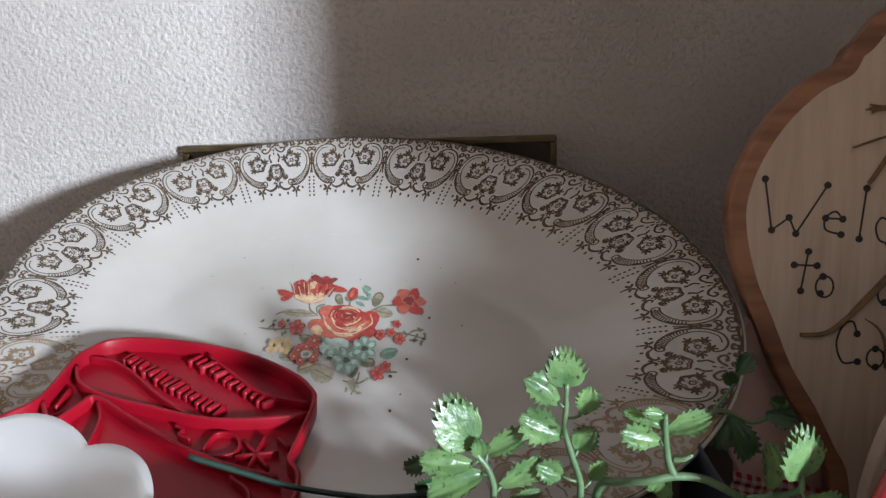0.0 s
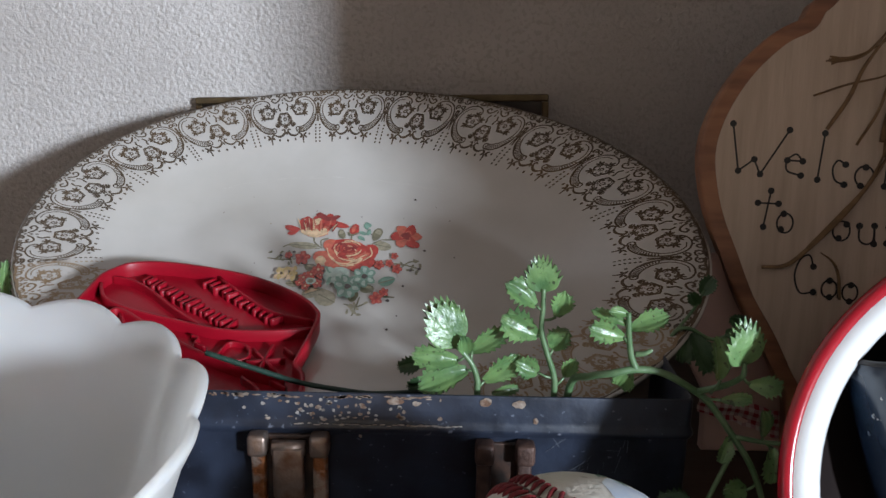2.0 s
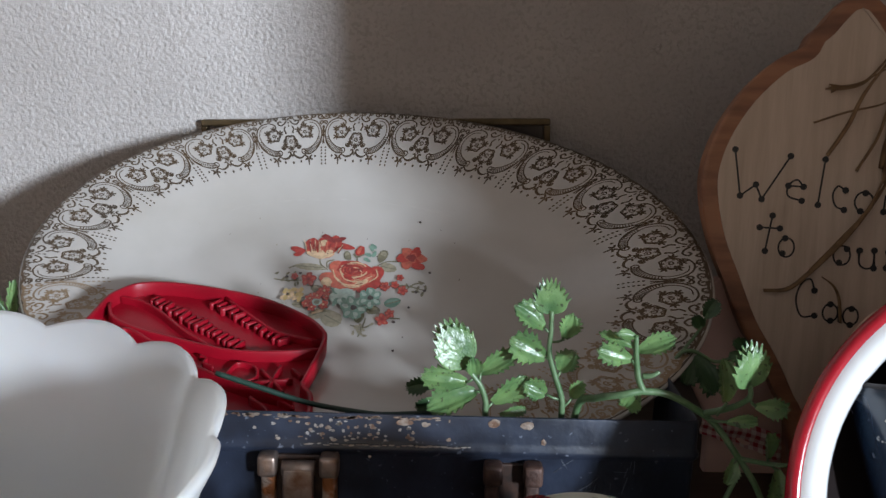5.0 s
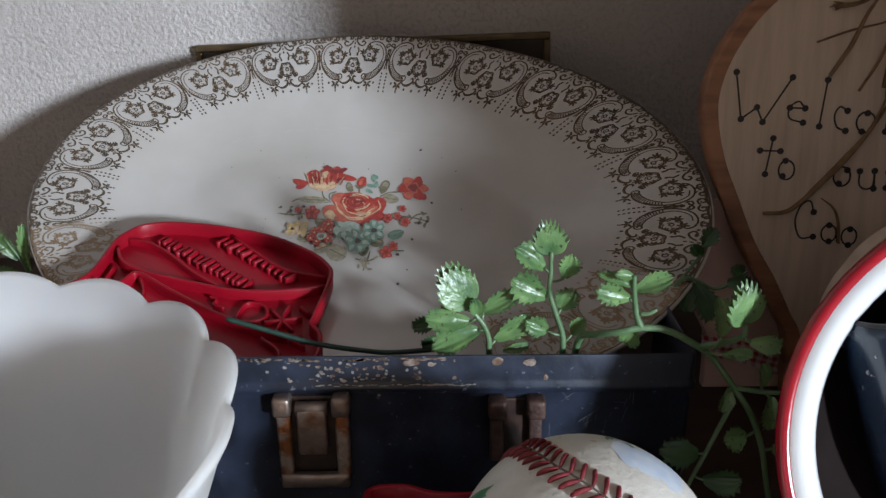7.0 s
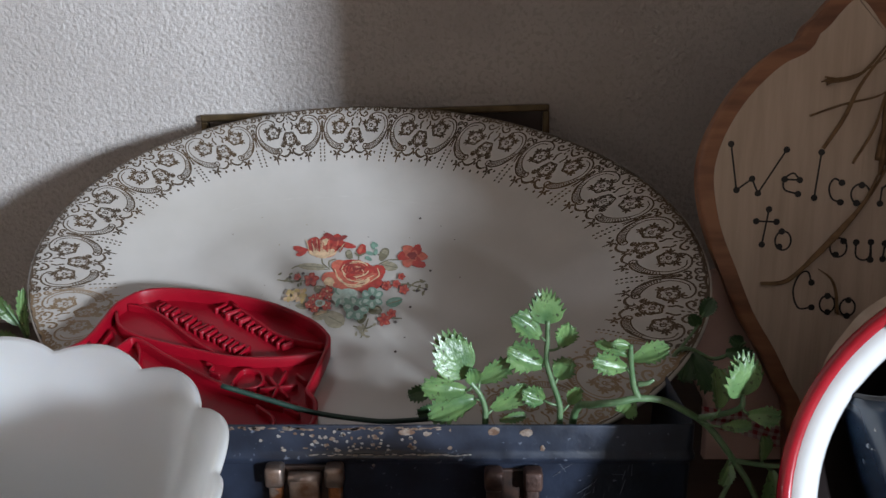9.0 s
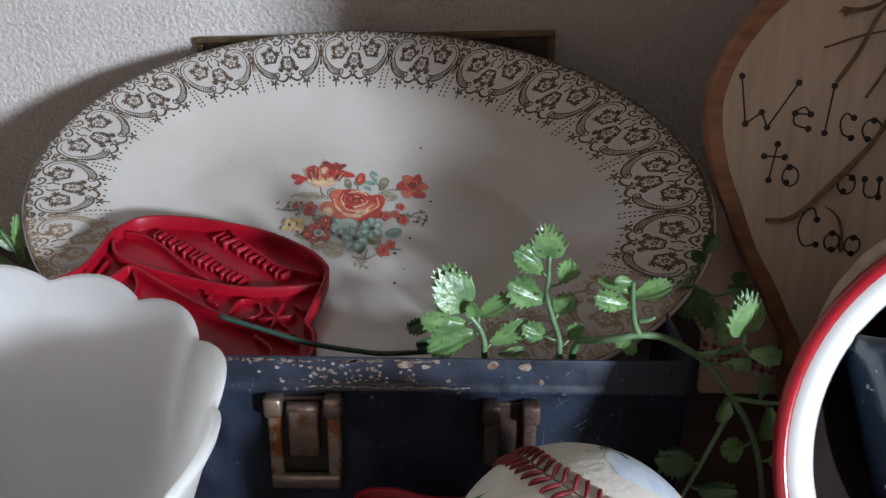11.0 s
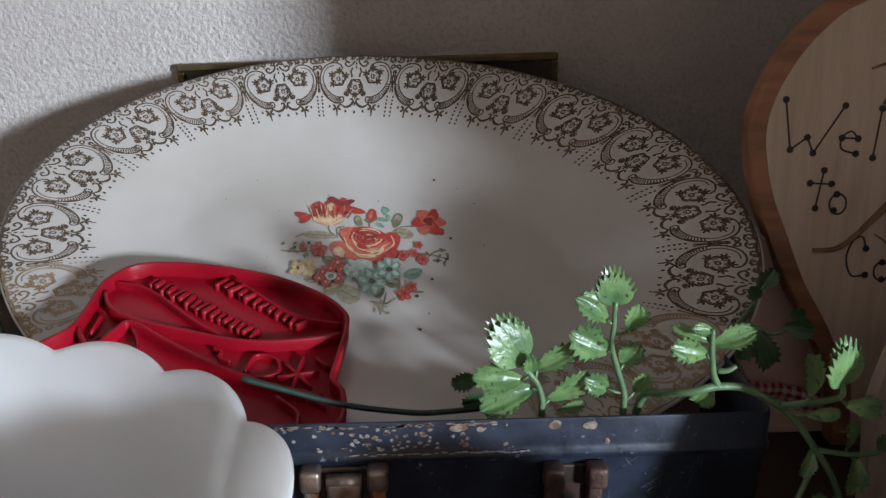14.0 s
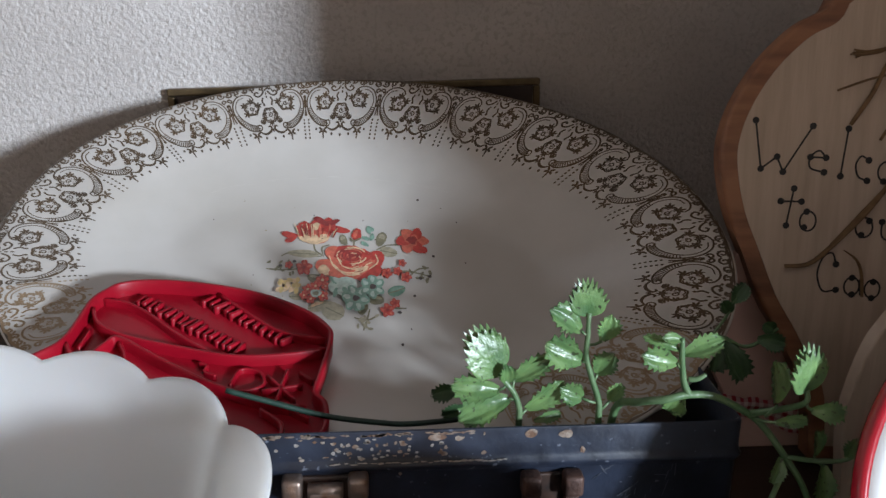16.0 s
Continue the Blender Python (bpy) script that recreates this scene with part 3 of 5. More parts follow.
# tulip
for x, y, l, w, a, c in ((180, 190, 42, 16, 10, "red"), (190, 215, 30, 14, -25, "red"), (255, 165, 50, 34, 70, "red"), (310, 150, 50, 34, 95, "red"), (365, 150, 52, 34, 110, "red"), (420, 160, 55, 18, 15, "red"), (330, 115, 42, 16, 30, "dark_red"), (385, 122, 40, 14, -15, "dark_red"), (300, 200, 80, 38, 3, "salmon"), (285, 212, 52, 26, 10, "cream"), (345, 208, 30, 22, -30, "cream"), (310, 145, 16, 22, 10, "cream")):
    petal(c, x, y, l, w, a)
for x, a in ((250, 65), (285, 80), (325, 95), (365, 110), (390, 125)):
    c, s = math.cos(radians(a)), math.sin(radians(a))
    stroke("salmon" if x % 2 else "dark_red", [(x, 205), (x - 25 * c, 205 - 40 * s), (x - 30 * c, 205 - 75 * s)], 9)
group("bud_print")
# bud
petal("red", 503, 188, 24, 32, 10)
petal("salmon", 498, 185, 9, 22, 15)
stroke("olive", [(470, 205), (490, 222), (525, 205)], 10)
group("rose_print")
# small red rose at the side
for k in range(6):
    a = radians(60 * k)
    petal("red" if k % 2 else "salmon", 762 + 42 * math.cos(a), 218 + 38 * math.sin(a), 34, 26, 60 * k)
petal("dark_red", 762, 215, 26, 20)
petal("red", 800, 262, 34, 18, 15)
for a in (20, 140, 260):
    stroke("salmon", [(762 + 20 * math.cos(radians(a)), 215 + 20 * math.sin(radians(a))), (762 + 32 * math.cos(radians(a + 40)), 215 + 30 * math.sin(radians(a + 40))), (762 + 26 * math.cos(radians(a + 90)), 215 + 24 * math.sin(radians(a + 90)))], 8)
group("rose_print")
# large rose
for x, y, l, w, a, c in ((360, 355, 48, 42, 20, "salmon"), (355, 372, 32, 24, 30, "cream"), (400, 290, 48, 40, 40, "salmon"), (590, 315, 42, 44, 0, "red"), (560, 380, 60, 34, -15, "red"), (540, 410, 40, 22, 20, "red"), (430, 390, 62, 24, 5, "salmon"), (475, 330, 100, 78, 0, "salmon"), (480, 300, 88, 54, 0, "red"), (478, 290, 58, 36, 0, "dark_red"), (470, 385, 74, 24, -12, "salmon"), (540, 355, 56, 22, -35, "salmon"), (400, 350, 26, 46, -15, "salmon"), (520, 372, 44, 14, -30, "cream")):
    petal(c, x, y, l, w, a)
for r_, c in ((20, "salmon"), (36, "red"), (52, "salmon"), (68, "cream")):
    for a0 in (10, 130, 250):
        stroke(c, arc(480, 298, r_, a0, a0 + 85, 5, r_ * 0.62), 8)
for p in ([(375, 300), (400, 355), (460, 385), (540, 372)], [(410, 300), (440, 350), (500, 365), (575, 330)], [(400, 345), (450, 392), (520, 392)], [(590, 290), (600, 330), (560, 365)]):
    stroke("cream", p, 7)
group("rose_print")
for k in range(26):
    a, q = rnd.uniform(0, 360), rnd.uniform(30, 88)
    stroke(rnd.choice(("dark_red", "dark_red", "cream", "red")), [(480 + q * 1.05 * math.cos(radians(a + d)), 322 + q * 0.68 * math.sin(radians(a + d))) for d in (0, 14, 28)], 4)
group("tulip_print")
for k in range(22):
    x = rnd.uniform(225, 400)
    l = rnd.uniform(30, 70)
    stroke(rnd.choice(("dark_red", "red", "cream")), [(x, 200), (x + (x - 312) * 0.12, 200 - l * 0.5), (x + (x - 312) * 0.3, 200 - l)], 4)
# red fillers
for x, y, r_ in ((262, 362, 36), (190, 350, 18), (640, 385, 24), (688, 375, 20), (712, 335, 18), (726, 404, 24), (638, 560, 30), (672, 528, 22)):
    bloom(x, y, r_, 5, "red", "salmon", "dark_red", rnd.uniform(0, 60))
for x, y, r_ in ((285, 470, 24), (350, 425, 28), (365, 455, 20), (300, 515, 22), (355, 500, 24), (270, 500, 20), (320, 455, 24)):
    bloom(x, y, r_, 5, "red", "salmon", "cream", rnd.uniform(0, 60))
group("blossom_print")
petal("pale_mint", 322, 490, 26, 18)
petal("olive", 322, 490, 14, 10)
group("cluster_print")
# yellow cluster
for k in range(16):
    petal("yellow" if k % 3 else "cream", rnd.uniform(150, 250), rnd.uniform(425, 485), 15, 11, rnd.uniform(0, 180))
group("blossom_print")
# pale blooms
petal("pale_mint", 445, 455, 64, 46)
for k in range(7):
    petal("mint" if k % 2 else "pale_mint", 445 + rnd.uniform(-50, 45), 455 + rnd.uniform(-32, 35), 24, 11, rnd.uniform(0, 180))
bloom(500, 510, 58, 6, "mint", "pale_mint", "olive", 10)
bloom(575, 455, 52, 6, "mint", "pale_mint", "olive", 30)
group("blossom_eye")
petal("ink", 502, 510, 15, 12)
group("blossom_eye")
petal("ink", 577, 455, 15, 12)
# specks in the glaze
for x, y in ((697, 712), (802, 5), (760, 497), (855, 305), (600, 740), (260, 690)):
    group("glaze_speck")
    petal("ink", x, y, 7, 6, 0, 7)
for k in range(26):
    group("glaze_speck")
    petal(rnd.choice(("ink", "khaki")), rnd.uniform(-250, 1050), rnd.uniform(-120, 720), rnd.uniform(2.5, 5), rnd.uniform(2, 4), 0, 6)
# short thin strokes that follow the edge of the well
wr = bmesh.new()
for k in range(46):
    th = radians(rnd.uniform(70, 140))
    d0 = 0.0615 + rnd.uniform(-0.0007, 0.0007)
    ribbon(wr, [(math.degrees(th) + q, d0 * 1000) for q in (0, 1, 2, 3)], 0.22, lambda x, y: plat_pt(radians(x), y / 1000, 0.00012))
part("well_ring", wr, mat("well_ring_glaze", (0.44, 0.41, 0.37), 0.4, color2=(0.49, 0.465, 0.43), scale=90), platter, "faint thin line round the well", smooth=False)
for (nm, _), (bm, slots) in print_bm.items():
    ob = part(nm, bm, INKS[slots[0]], platter, smooth=False)
    for c in slots[1:]:
        ob.data.materials.append(INKS[c])

# ---------- picture frame behind the platter ----------
FR = basis((-0.0385, 0.4755, 0.0008), (0.9995, 0.0, 0.030), (0, -0.9998, 0.02))
frame_thing = thing("picture_frame", FR, "narrow dull brass picture frame leaning on the wall", "picture frame")
FW, FH = 0.1080, 0.1408
for x0, x1, z0, z1 in ((-FW, FW, FH - 0.0042, FH), (-FW, FW, 0.0, 0.0042), (-FW, -FW + 0.0042, 0.0042, FH - 0.0042), (FW - 0.0042, FW, 0.0042, FH - 0.0042)):
    part("rail", box_bm(x0, x1, z0, z1, -0.004, 0.003, 0.0008), M_BRASS, frame_thing, smooth=False)
part("picture", box_bm(-FW + 0.004, FW - 0.004, 0.004, FH - 0.004, -0.004, -0.001), M_PICTURE, frame_thing, smooth=False)

# ---------- lunch box fittings ----------


def world_part(name, bm, m, parent, label="", smooth=True):
    """A part modelled in world metres under a thing that stands elsewhere."""
    bm.transform(parent.matrix_world.inverted())
    return part(name, bm, m, parent, label, smooth)


bpy.context.view_layer.update()


# rusty plate coloured near black to give the shade of an open slot
M_LATCHBACK = mat("slot_shade_latch_plate", (0.02, 0.014, 0.012), 0.5, 0.3, color2=(0.06, 0.03, 0.02), scale=200)
M_ORANGE = mat("orange_rust", (0.30, 0.23, 0.19), 0.5, 0.6, color2=(0.22, 0.075, 0.022), scale=170, mix=(0.42, 0.55), bump=0.0006, bump_scale=600)
M_DARKRUST = mat("dark_rust", (0.05, 0.026, 0.02), 0.55, 0.4, color2=(0.11, 0.06, 0.045), scale=180, bump=0.0004, bump_scale=500)


def latch(x, z, w, h, m, loop=True):
    y = BY0
    lb = bmesh.new()
    box_bm(x - w / 2 + 0.002, x + w / 2 - 0.002, y - 0.0012, y + 0.0005, z - h, z, 0.0006, bm=lb)
    keeper = world_part("latch", lb, M_LATCHBACK, lunchbox, "rusty latch back plate, coloured dark for the shade of the open slot", False)
    for sgn in (-1, 1):
        ab = bmesh.new()
        xx = x + sgn * (w / 2 - 0.0033)
        box_bm(xx - 0.0032, xx + 0.0032, y - 0.0065, y, z - 0.006, z + 0.0016, 0.0014, 3, bm=ab)
        world_part("latch_ear", ab, m, lunchbox).parent = keeper
        ab = box_bm(xx - 0.0024, xx + 0.0024, y - 0.0042, y, z - h + 0.002, z - 0.005, 0.001, 2)
        world_part("latch_arm", ab, M_ORANGE if loop else m, lunchbox).parent = keeper
    if loop:
        hb = tube_bm([(x - w * 0.2, y - 0.0035, z - 0.0035), (x + w * 0.2, y - 0.0035, z - 0.0035)], 0.0026, 12)
        box_bm(x - w * 0.19, x + w * 0.19, y - 0.0062, y - 0.0036, z - 0.021, z - 0.003, 0.0008, 2, bm=hb)
        world_part("latch_tongue", hb, m, lunchbox).parent = keeper
        bb_ = bmesh.new()
        box_bm(x - w / 2 + 0.0012, x + w / 2 - 0.0012, y - 0.0055, y - 0.002, z - h - 0.001, z - h + 0.0045, 0.001, 2, bm=bb_)
        world_part("latch_bar", bb_, m, lunchbox).parent = keeper
    return keeper


latch(-0.0468, 0.0506, 0.0270, 0.0345, M_STEEL)
latch(0.0245, 0.0490, 0.0200, 0.026, M_DARKRUST, False)

# bare patches and flakes on the lip, thin raised scale
fb = bmesh.new()
fr = random.Random(8)


def flake(bm, x, z, r, rz, n=9):
    y = BY0 - (0.00062 if z > 0.0575 else 0.0014 if z > 0.0530 else 0.00015)
    z -= 0.0016 if z > 0.0515 else 0.0
    vs = [bm.verts.new((x + r * fr.uniform(0.6, 1.1) * math.cos(2 * math.pi * k / n), y, z + rz * fr.uniform(0.6, 1.1) * math.sin(2 * math.pi * k / n))) for k in range(n)]
    bm.faces.new(vs)


for _ in range(34):
    x = fr.gauss(-0.030, 0.013)
    flake(fb, x, fr.uniform(0.0575, 0.0655), fr.uniform(0.0003, 0.0013), fr.uniform(0.0003, 0.0009))
for x, z, r, rz in ((0.0177, 0.0650, 0.0024, 0.0016), (0.0290, 0.0645, 0.0026, 0.0019), (0.0345, 0.0585, 0.0011, 0.0013), (-0.012, 0.0645, 0.003, 0.0014), (-0.005, 0.0640, 0.002, 0.0010)):
    flake(fb, x, z, r, rz, 11)
for _ in range(60):
    flake(fb, fr.uniform(-0.075, 0.0), fr.uniform(0.0655, 0.0665), fr.uniform(0.0005, 0.002), 0.0004)
world_part("rust_scale", fb, M_RUST, lunchbox, "rusty bare patches on the rim", False)["kind"] = "stuff"
pb_ = bmesh.new()
for _ in range(30):
    flake(pb_, fr.gauss(-0.034, 0.012), fr.uniform(0.0575, 0.0652), fr.uniform(0.0004, 0.0010), fr.uniform(0.0003, 0.0008), 10)
for k in range(26):
    x = -0.045 + 0.0022 * k + fr.uniform(-0.0006, 0.0006)
    flake(pb_, x, 0.0563 + fr.uniform(-0.0002, 0.0004), fr.uniform(0.0008, 0.0018), fr.uniform(0.0002, 0.0005), 8)
flake(pb_, -0.0235, 0.0500, 0.0007, 0.0007, 10)
world_part("bare_spot", pb_, mat("bare_metal_spot", (0.30, 0.275, 0.25), 0.6, 0.2, color2=(0.22, 0.17, 0.13), scale=500), lunchbox, "pale bare metal spots on the rim", False)["kind"] = "stuff"
sb_ = bmesh.new()
for _ in range(34):
    x, z = fr.uniform(0.036, 0.066), fr.uniform(0.018, 0.05)
    a, l = fr.gauss(1.1, 0.6), fr.uniform(0.001, 0.007)
    y = BY0 - 0.00015
    ribbon(sb_, [(x * 1000, z * 1000), (x * 1000 + l * 1000 * math.cos(a), z * 1000 + l * 1000 * math.sin(a))], fr.uniform(0.08, 0.25), lambda px, pz: Vector((px / 1000, y, pz / 1000)))
world_part("scratches", sb_, mat("scratched_paint", (0.10, 0.11, 0.13), 0.5), lunchbox, smooth=False)

# ---------- stitches and marks on the ball ----------
SEAM = smooth_path([(-0.40, 0.90, 0.10), (-0.47, 0.74, 0.48), (-0.43, 0.46, 0.77), (-0.303, 0.039, 0.952), (-0.158, -0.165, 0.974), (0.111, -0.4215, 0.90), (0.38, -0.64, 0.66), (0.58, -0.78, 0.22), (0.60, -0.76, -0.25)], 12)
SEAM = [p.normalized() for p in SEAM]
_len = [0.0]
for p0, p1 in zip(SEAM, SEAM[1:]):
    _len.append(_len[-1] + (p1 - p0).length * BR)


def on_ball(s_, off, lift=0.0):
    """A point s_ metres along the seam, off metres to its side."""
    s_ = max(0.0, min(_len[-1] - 1e-6, s_))
    i = max(1, int(np.searchsorted(_len, s_)))
    f = (s_ - _len[i - 1]) / (_len[i] - _len[i - 1])
    q = SEAM[i - 1].lerp(SEAM[i], f).normalized()
    t_ = (SEAM[i] - SEAM[i - 1]).normalized()
    side = q.cross(t_).normalized()
    return (q + side * (off / BR)).normalized() * (BR + lift)


part("seam", tube_bm([on_ball(k * 0.002, 0, -0.0001) for k in range(int(_len[-1] / 0.002))], 0.0004, 6), mat("seam_shadow", (0.12, 0.09, 0.07), 0.8), ball)
lr0 = random.Random(2)
for k in range(int(_len[-1] / 0.0035)):
    for sgn in (-1, 1):
        jt = lr0.uniform(-0.0004, 0.0004)
        a = 0.002 + k * 0.0035
        p = [on_ball(a + 0.0022, sgn * 0.0003, 0.0001), on_ball(a + 0.0014, sgn * 0.0022, 0.0007), on_ball(a + jt * 0.5, sgn * 0.0044, 0.0004), on_ball(a - 0.0004 + jt, sgn * 0.0056, -0.0007)]
        part("stitch", tube_bm(smooth_path(p, 3), [0.00042 + 0.0003 * math.sin(math.pi * q / 9) for q in range(10)], 6, flat=0.9), M_STITCH, ball)


def patch(bm, centre, rx, ry, rot, lift=0.00012, rows=3, n=16, jag=0.1):
    c = Vector(centre).normalized()
    e1 = c.orthogonal().normalized()
    e2 = c.cross(e1)
    cr, sr = math.cos(rot), math.sin(rot)
    mid = bm.verts.new(c * (BR + lift))
    prev = None
    for r in range(1, rows + 1):
        ring = []
        for k in range(n):
            a = 2 * math.pi * k / n
            q = (1 + (fr.uniform(-jag, jag) if r == rows else 0)) * r / rows
            sx = abs(math.cos(a)) ** 0.5 * math.copysign(1, math.cos(a)) * rx * q
            sy = abs(math.sin(a)) ** 0.5 * math.copysign(1, math.sin(a)) * ry * q
            ring.append(bm.verts.new((c + e1 * (sx * cr - sy * sr) / BR + e2 * (sx * sr + sy * cr) / BR).normalized() * (BR + lift)))
        for k in range(n):
            if prev is None:
                bm.faces.new((mid, ring[k], ring[(k + 1) % n]))
            else:
                bm.faces.new((prev[k], ring[k], ring[(k + 1) % n], prev[(k + 1) % n]))
        prev = ring


tb = bmesh.new()
patch(tb, (0.45, 0.10, 0.87), 0.008, 0.011, 0.6)
part("sticker", tb, mat("pale_blue_sticker", (0.50, 0.56, 0.66), 0.35, color2=(0.62, 0.65, 0.68), scale=200), ball, "pale blue paper sticker")
tb = bmesh.new()
patch(tb, (-0.80, 0.12, 0.58), 0.007, 0.0022, 2.0, jag=0.35)
part("print_mark", tb, mat("green_ball_ink", (0.03, 0.16, 0.06), 0.5, color2=(0.10, 0.28, 0.13), scale=300), ball, "worn green printed mark")
tb = bmesh.new()
patch(tb, (0.22, 0.42, 0.88), 0.004, 0.001, 0.2, jag=0.4)
patch(tb, (0.33, 0.30, 0.89), 0.002, 0.001, 1.2, jag=0.4)
part("print_mark", tb, mat("faded_green_ink", (0.14, 0.22, 0.16), 0.6), ball)

# ---------- red mould ----------


def wall_bm(pts, w, z0, z1, closed=False, n=5):
    """A standing wall of width w along a smooth line in mm, from z0 to z1 mm, with a softened top."""
    p = smooth_path([(x, y, 0) for x, y in (pts + [pts[0]] if closed else pts)], n)
    if closed:
        p = p[:-1]
    bm = bmesh.new()
    rows_ = []
    m_ = len(p)
    for i in range(m_):
        d = (p[(i + 1) % m_] - p[i - 1]) if closed else (p[min(i + 1, m_ - 1)] - p[max(i - 1, 0)])
        d.normalize()
        o = Vector((-d.y, d.x, 0)) * w / 2
        rows_.append([bm.verts.new(q / 1000) for q in (p[i] + o + Vector((0, 0, z0)), p[i] + o + Vector((0, 0, z1 - 0.4)), p[i] + o * 0.6 + Vector((0, 0, z1)), p[i] - o * 0.6 + Vector((0, 0, z1)), p[i] - o + Vector((0, 0, z1 - 0.4)), p[i] - o + Vector((0, 0, z0)))])
    for i in range(m_ if closed else m_ - 1):
        a, b = rows_[i], rows_[(i + 1) % m_]
        for k in range(5):
            bm.faces.new((a[k], a[k + 1], b[k + 1], b[k]))
    if not closed:
        bm.faces.new(rows_[0])
        bm.faces.new(rows_[-1][::-1])
    return bm


OUT = [(-0.5, -3.6), (7.8, 1.4), (20.8, 0.4), (39.9, -7.3), (60.4, -20.1), (75.0, -36.2), (80.5, -48.3), (79.8, -58.0), (67.5, -81.0), (65.0, -86.5), (66.5, -94.5), (60.0, -108.0), (40.0, -110.0), (5.0, -96.0), (-24.0, -70.0), (-34.0, -50.0), (-29.2, -40.2), (-16.0, -31.0), (-5.0, -9.0)]
part("rim_wall", wall_bm(OUT, 1.8, -8.0, 0.0, True), M_RED, cutter)
op = [(q.x / 1000, q.y / 1000) for q in smooth_path([(x, y, 0) for x, y in OUT + [OUT[0]]], 5)][:-1]
part("base", prism_bm(inset_poly(op[::-1], 0.0005) if sum(op[i - 1][0] * op[i][1] - op[i][0] * op[i - 1][1] for i in range(len(op))) < 0 else inset_poly(op, 0.0005), -0.0080, -0.0065), M_RED, cutter, smooth=False)
for pts, z1, w in (
        ([(0.2, -3.4), (8.7, -8.6), (16.1, -18.4), (24.4, -34.6), (34.8, -50.6)], -3.0, 1.4),
        ([(-4.2, -10.9), (-2.7, -22.5), (6.3, -33.1), (23.0, -44.8), (41.5, -55.9), (61.6, -60.5), (77.0, -61.3)], -1.5, 1.6),
        ([(45.0, -11.0), (55.4, -31.4), (63.7, -44.2), (79.0, -53.7)], -3.0, 1.4),
        ([(-15.6, -30.4), (-11.8, -43.6), (-2.8, -36.4), (3.3, -33.1), (14.5, -48.2), (29.3, -67.0), (45.0, -82.0), (60.0, -92.0)], -1.5, 1.6),
        ([(3.3, -33.1), (4.0, -46.0), (-2.0, -62.0), (-12.0, -72.0)], -3.0, 1.4),
        ([(37.7, -69.2), (43.4, -61.6), (49.9, -65.0), (49.1, -72.7), (40.9, -73.5), (37.0, -70.5)], -4.2, 1.2),
        ([(29.6, -53.2), (32.0, -56.0), (30.5, -59.0), (34.0, -62.6)], -4.2, 1.2),
        ([(45.0, -86.0), (50.0, -96.0), (46.0, -106.0)], -3.0, 1.4)):
    part("ridge", wall_bm(pts, w, -7.0, z1), M_RED, cutter)
mr = random.Random(4)
for (xa, ya), (xb, yb), nb in (((13.7, -5.0), (46.7, -50.7), 17), ((39.4, -12.0), (65.4, -50.5), 12)):
    d = Vector((xb - xa, yb - ya, 0)).normalized()
    o = Vector((d.y, -d.x, 0)) * -1
    for k in range(nb):
        t = (k + 0.5) / nb
        x, y = xa + (xb - xa) * t, ya + (yb - ya) * t
        h = mr.uniform(2.4, 3.8)
        tilt = mr.uniform(-0.25, 0.25)
        e = (o + d * tilt) * h
        part("raised_bar", wall_bm([(x - e.x, y - e.y), (x, y), (x + e.x, y + e.y)], mr.uniform(1.5, 2.1), -7.0, -3.3 + mr.uniform(-0.6, 0.5), n=2), M_RED, cutter)
for x0, y0, x1, y1 in ((52, -68, 58, -84), (60, -67, 51, -84), (48, -76, 63, -77), (-6.1, -22, -11.2, -33), (-8, -36, -13, -39), (64, -70, 67, -76), (55, -89, 60, -95)):
    part("raised_bar", wall_bm([(x0, y0), ((x0 + x1) / 2, (y0 + y1) / 2), (x1, y1)], 1.3, -7.0, -3.8, n=2), M_RED, cutter)

# a second mould lies on the shelf before the box
CUT2 = pose(-0.005, 0.187, 0.0, 0, 0, -4)
cutter2 = thing("plastic_mould", CUT2, "small red plastic mould standing before the black box", "mould")
part("rim_wall", wall_bm([(-22, -3), (-20, 3), (-10, 5), (0, 2), (12, 2), (20, 4), (23, -3), (14, -22), (-14, -22)], 2.0, 0.0, 29.0, True), M_RED, cutter2)
part("base", box_bm(-0.018, 0.018, -0.018, 0.001, 0.010, 0.013), M_RED, cutter2, smooth=False)

# ---------- lettering and raffia on the sign ----------


def sg(cx, cy):
    return ((cx / 1.49 - 120) * 0.225 - 14.8, 13.1 - (cy / 1.49 - 266) * 0.2285)


def letter(strokes, dots):
    bm = bmesh.new()
    for st in strokes:
        p = [sg(*q) for q in st]
        p = curve2(p, 5) if len(p) > 2 else p
        ribbon(bm, p, 0.75, lambda x, y: Vector((x / 1000, y / 1000, 0.00078)))
    for d in dots:
        x, y = sg(*d)
        blot(bm, x, y, 1.35, 1.35, lambda a, b: Vector((a / 1000, b / 1000, 0.00084)), 0, 14)
    part("letter", bm, M_INK, sign, smooth=False)


def ell(x, y, rx, ry, a0=0, a1=360, n=12):
    return [(x + rx * math.cos(radians(a0 + (a1 - a0) * k / n)), y + ry * math.sin(radians(a0 + (a1 - a0) * k / n))) for k in range(n + 1)]


letter([[(180, 395), (202, 520)], [(202, 520), (242, 488)], [(242, 488), (260, 527)], [(260, 527), (328, 407)]], [(180, 395), (202, 520), (242, 488), (260, 527), (328, 407)])
letter([[(328, 487), (368, 488)], [(368, 488), (350, 470), (328, 487), (330, 515), (366, 526)]], [(328, 487), (368, 488), (366, 526)])
letter([[(419, 412), (409, 535)]], [(419, 412), (409, 535)])
letter([[(478, 492), (458, 482), (446, 505), (455, 535), (478, 545)]], [(478, 492), (478, 545)])
letter([ell(528, 521, 24, 27)], [(530, 497), (520, 546)])
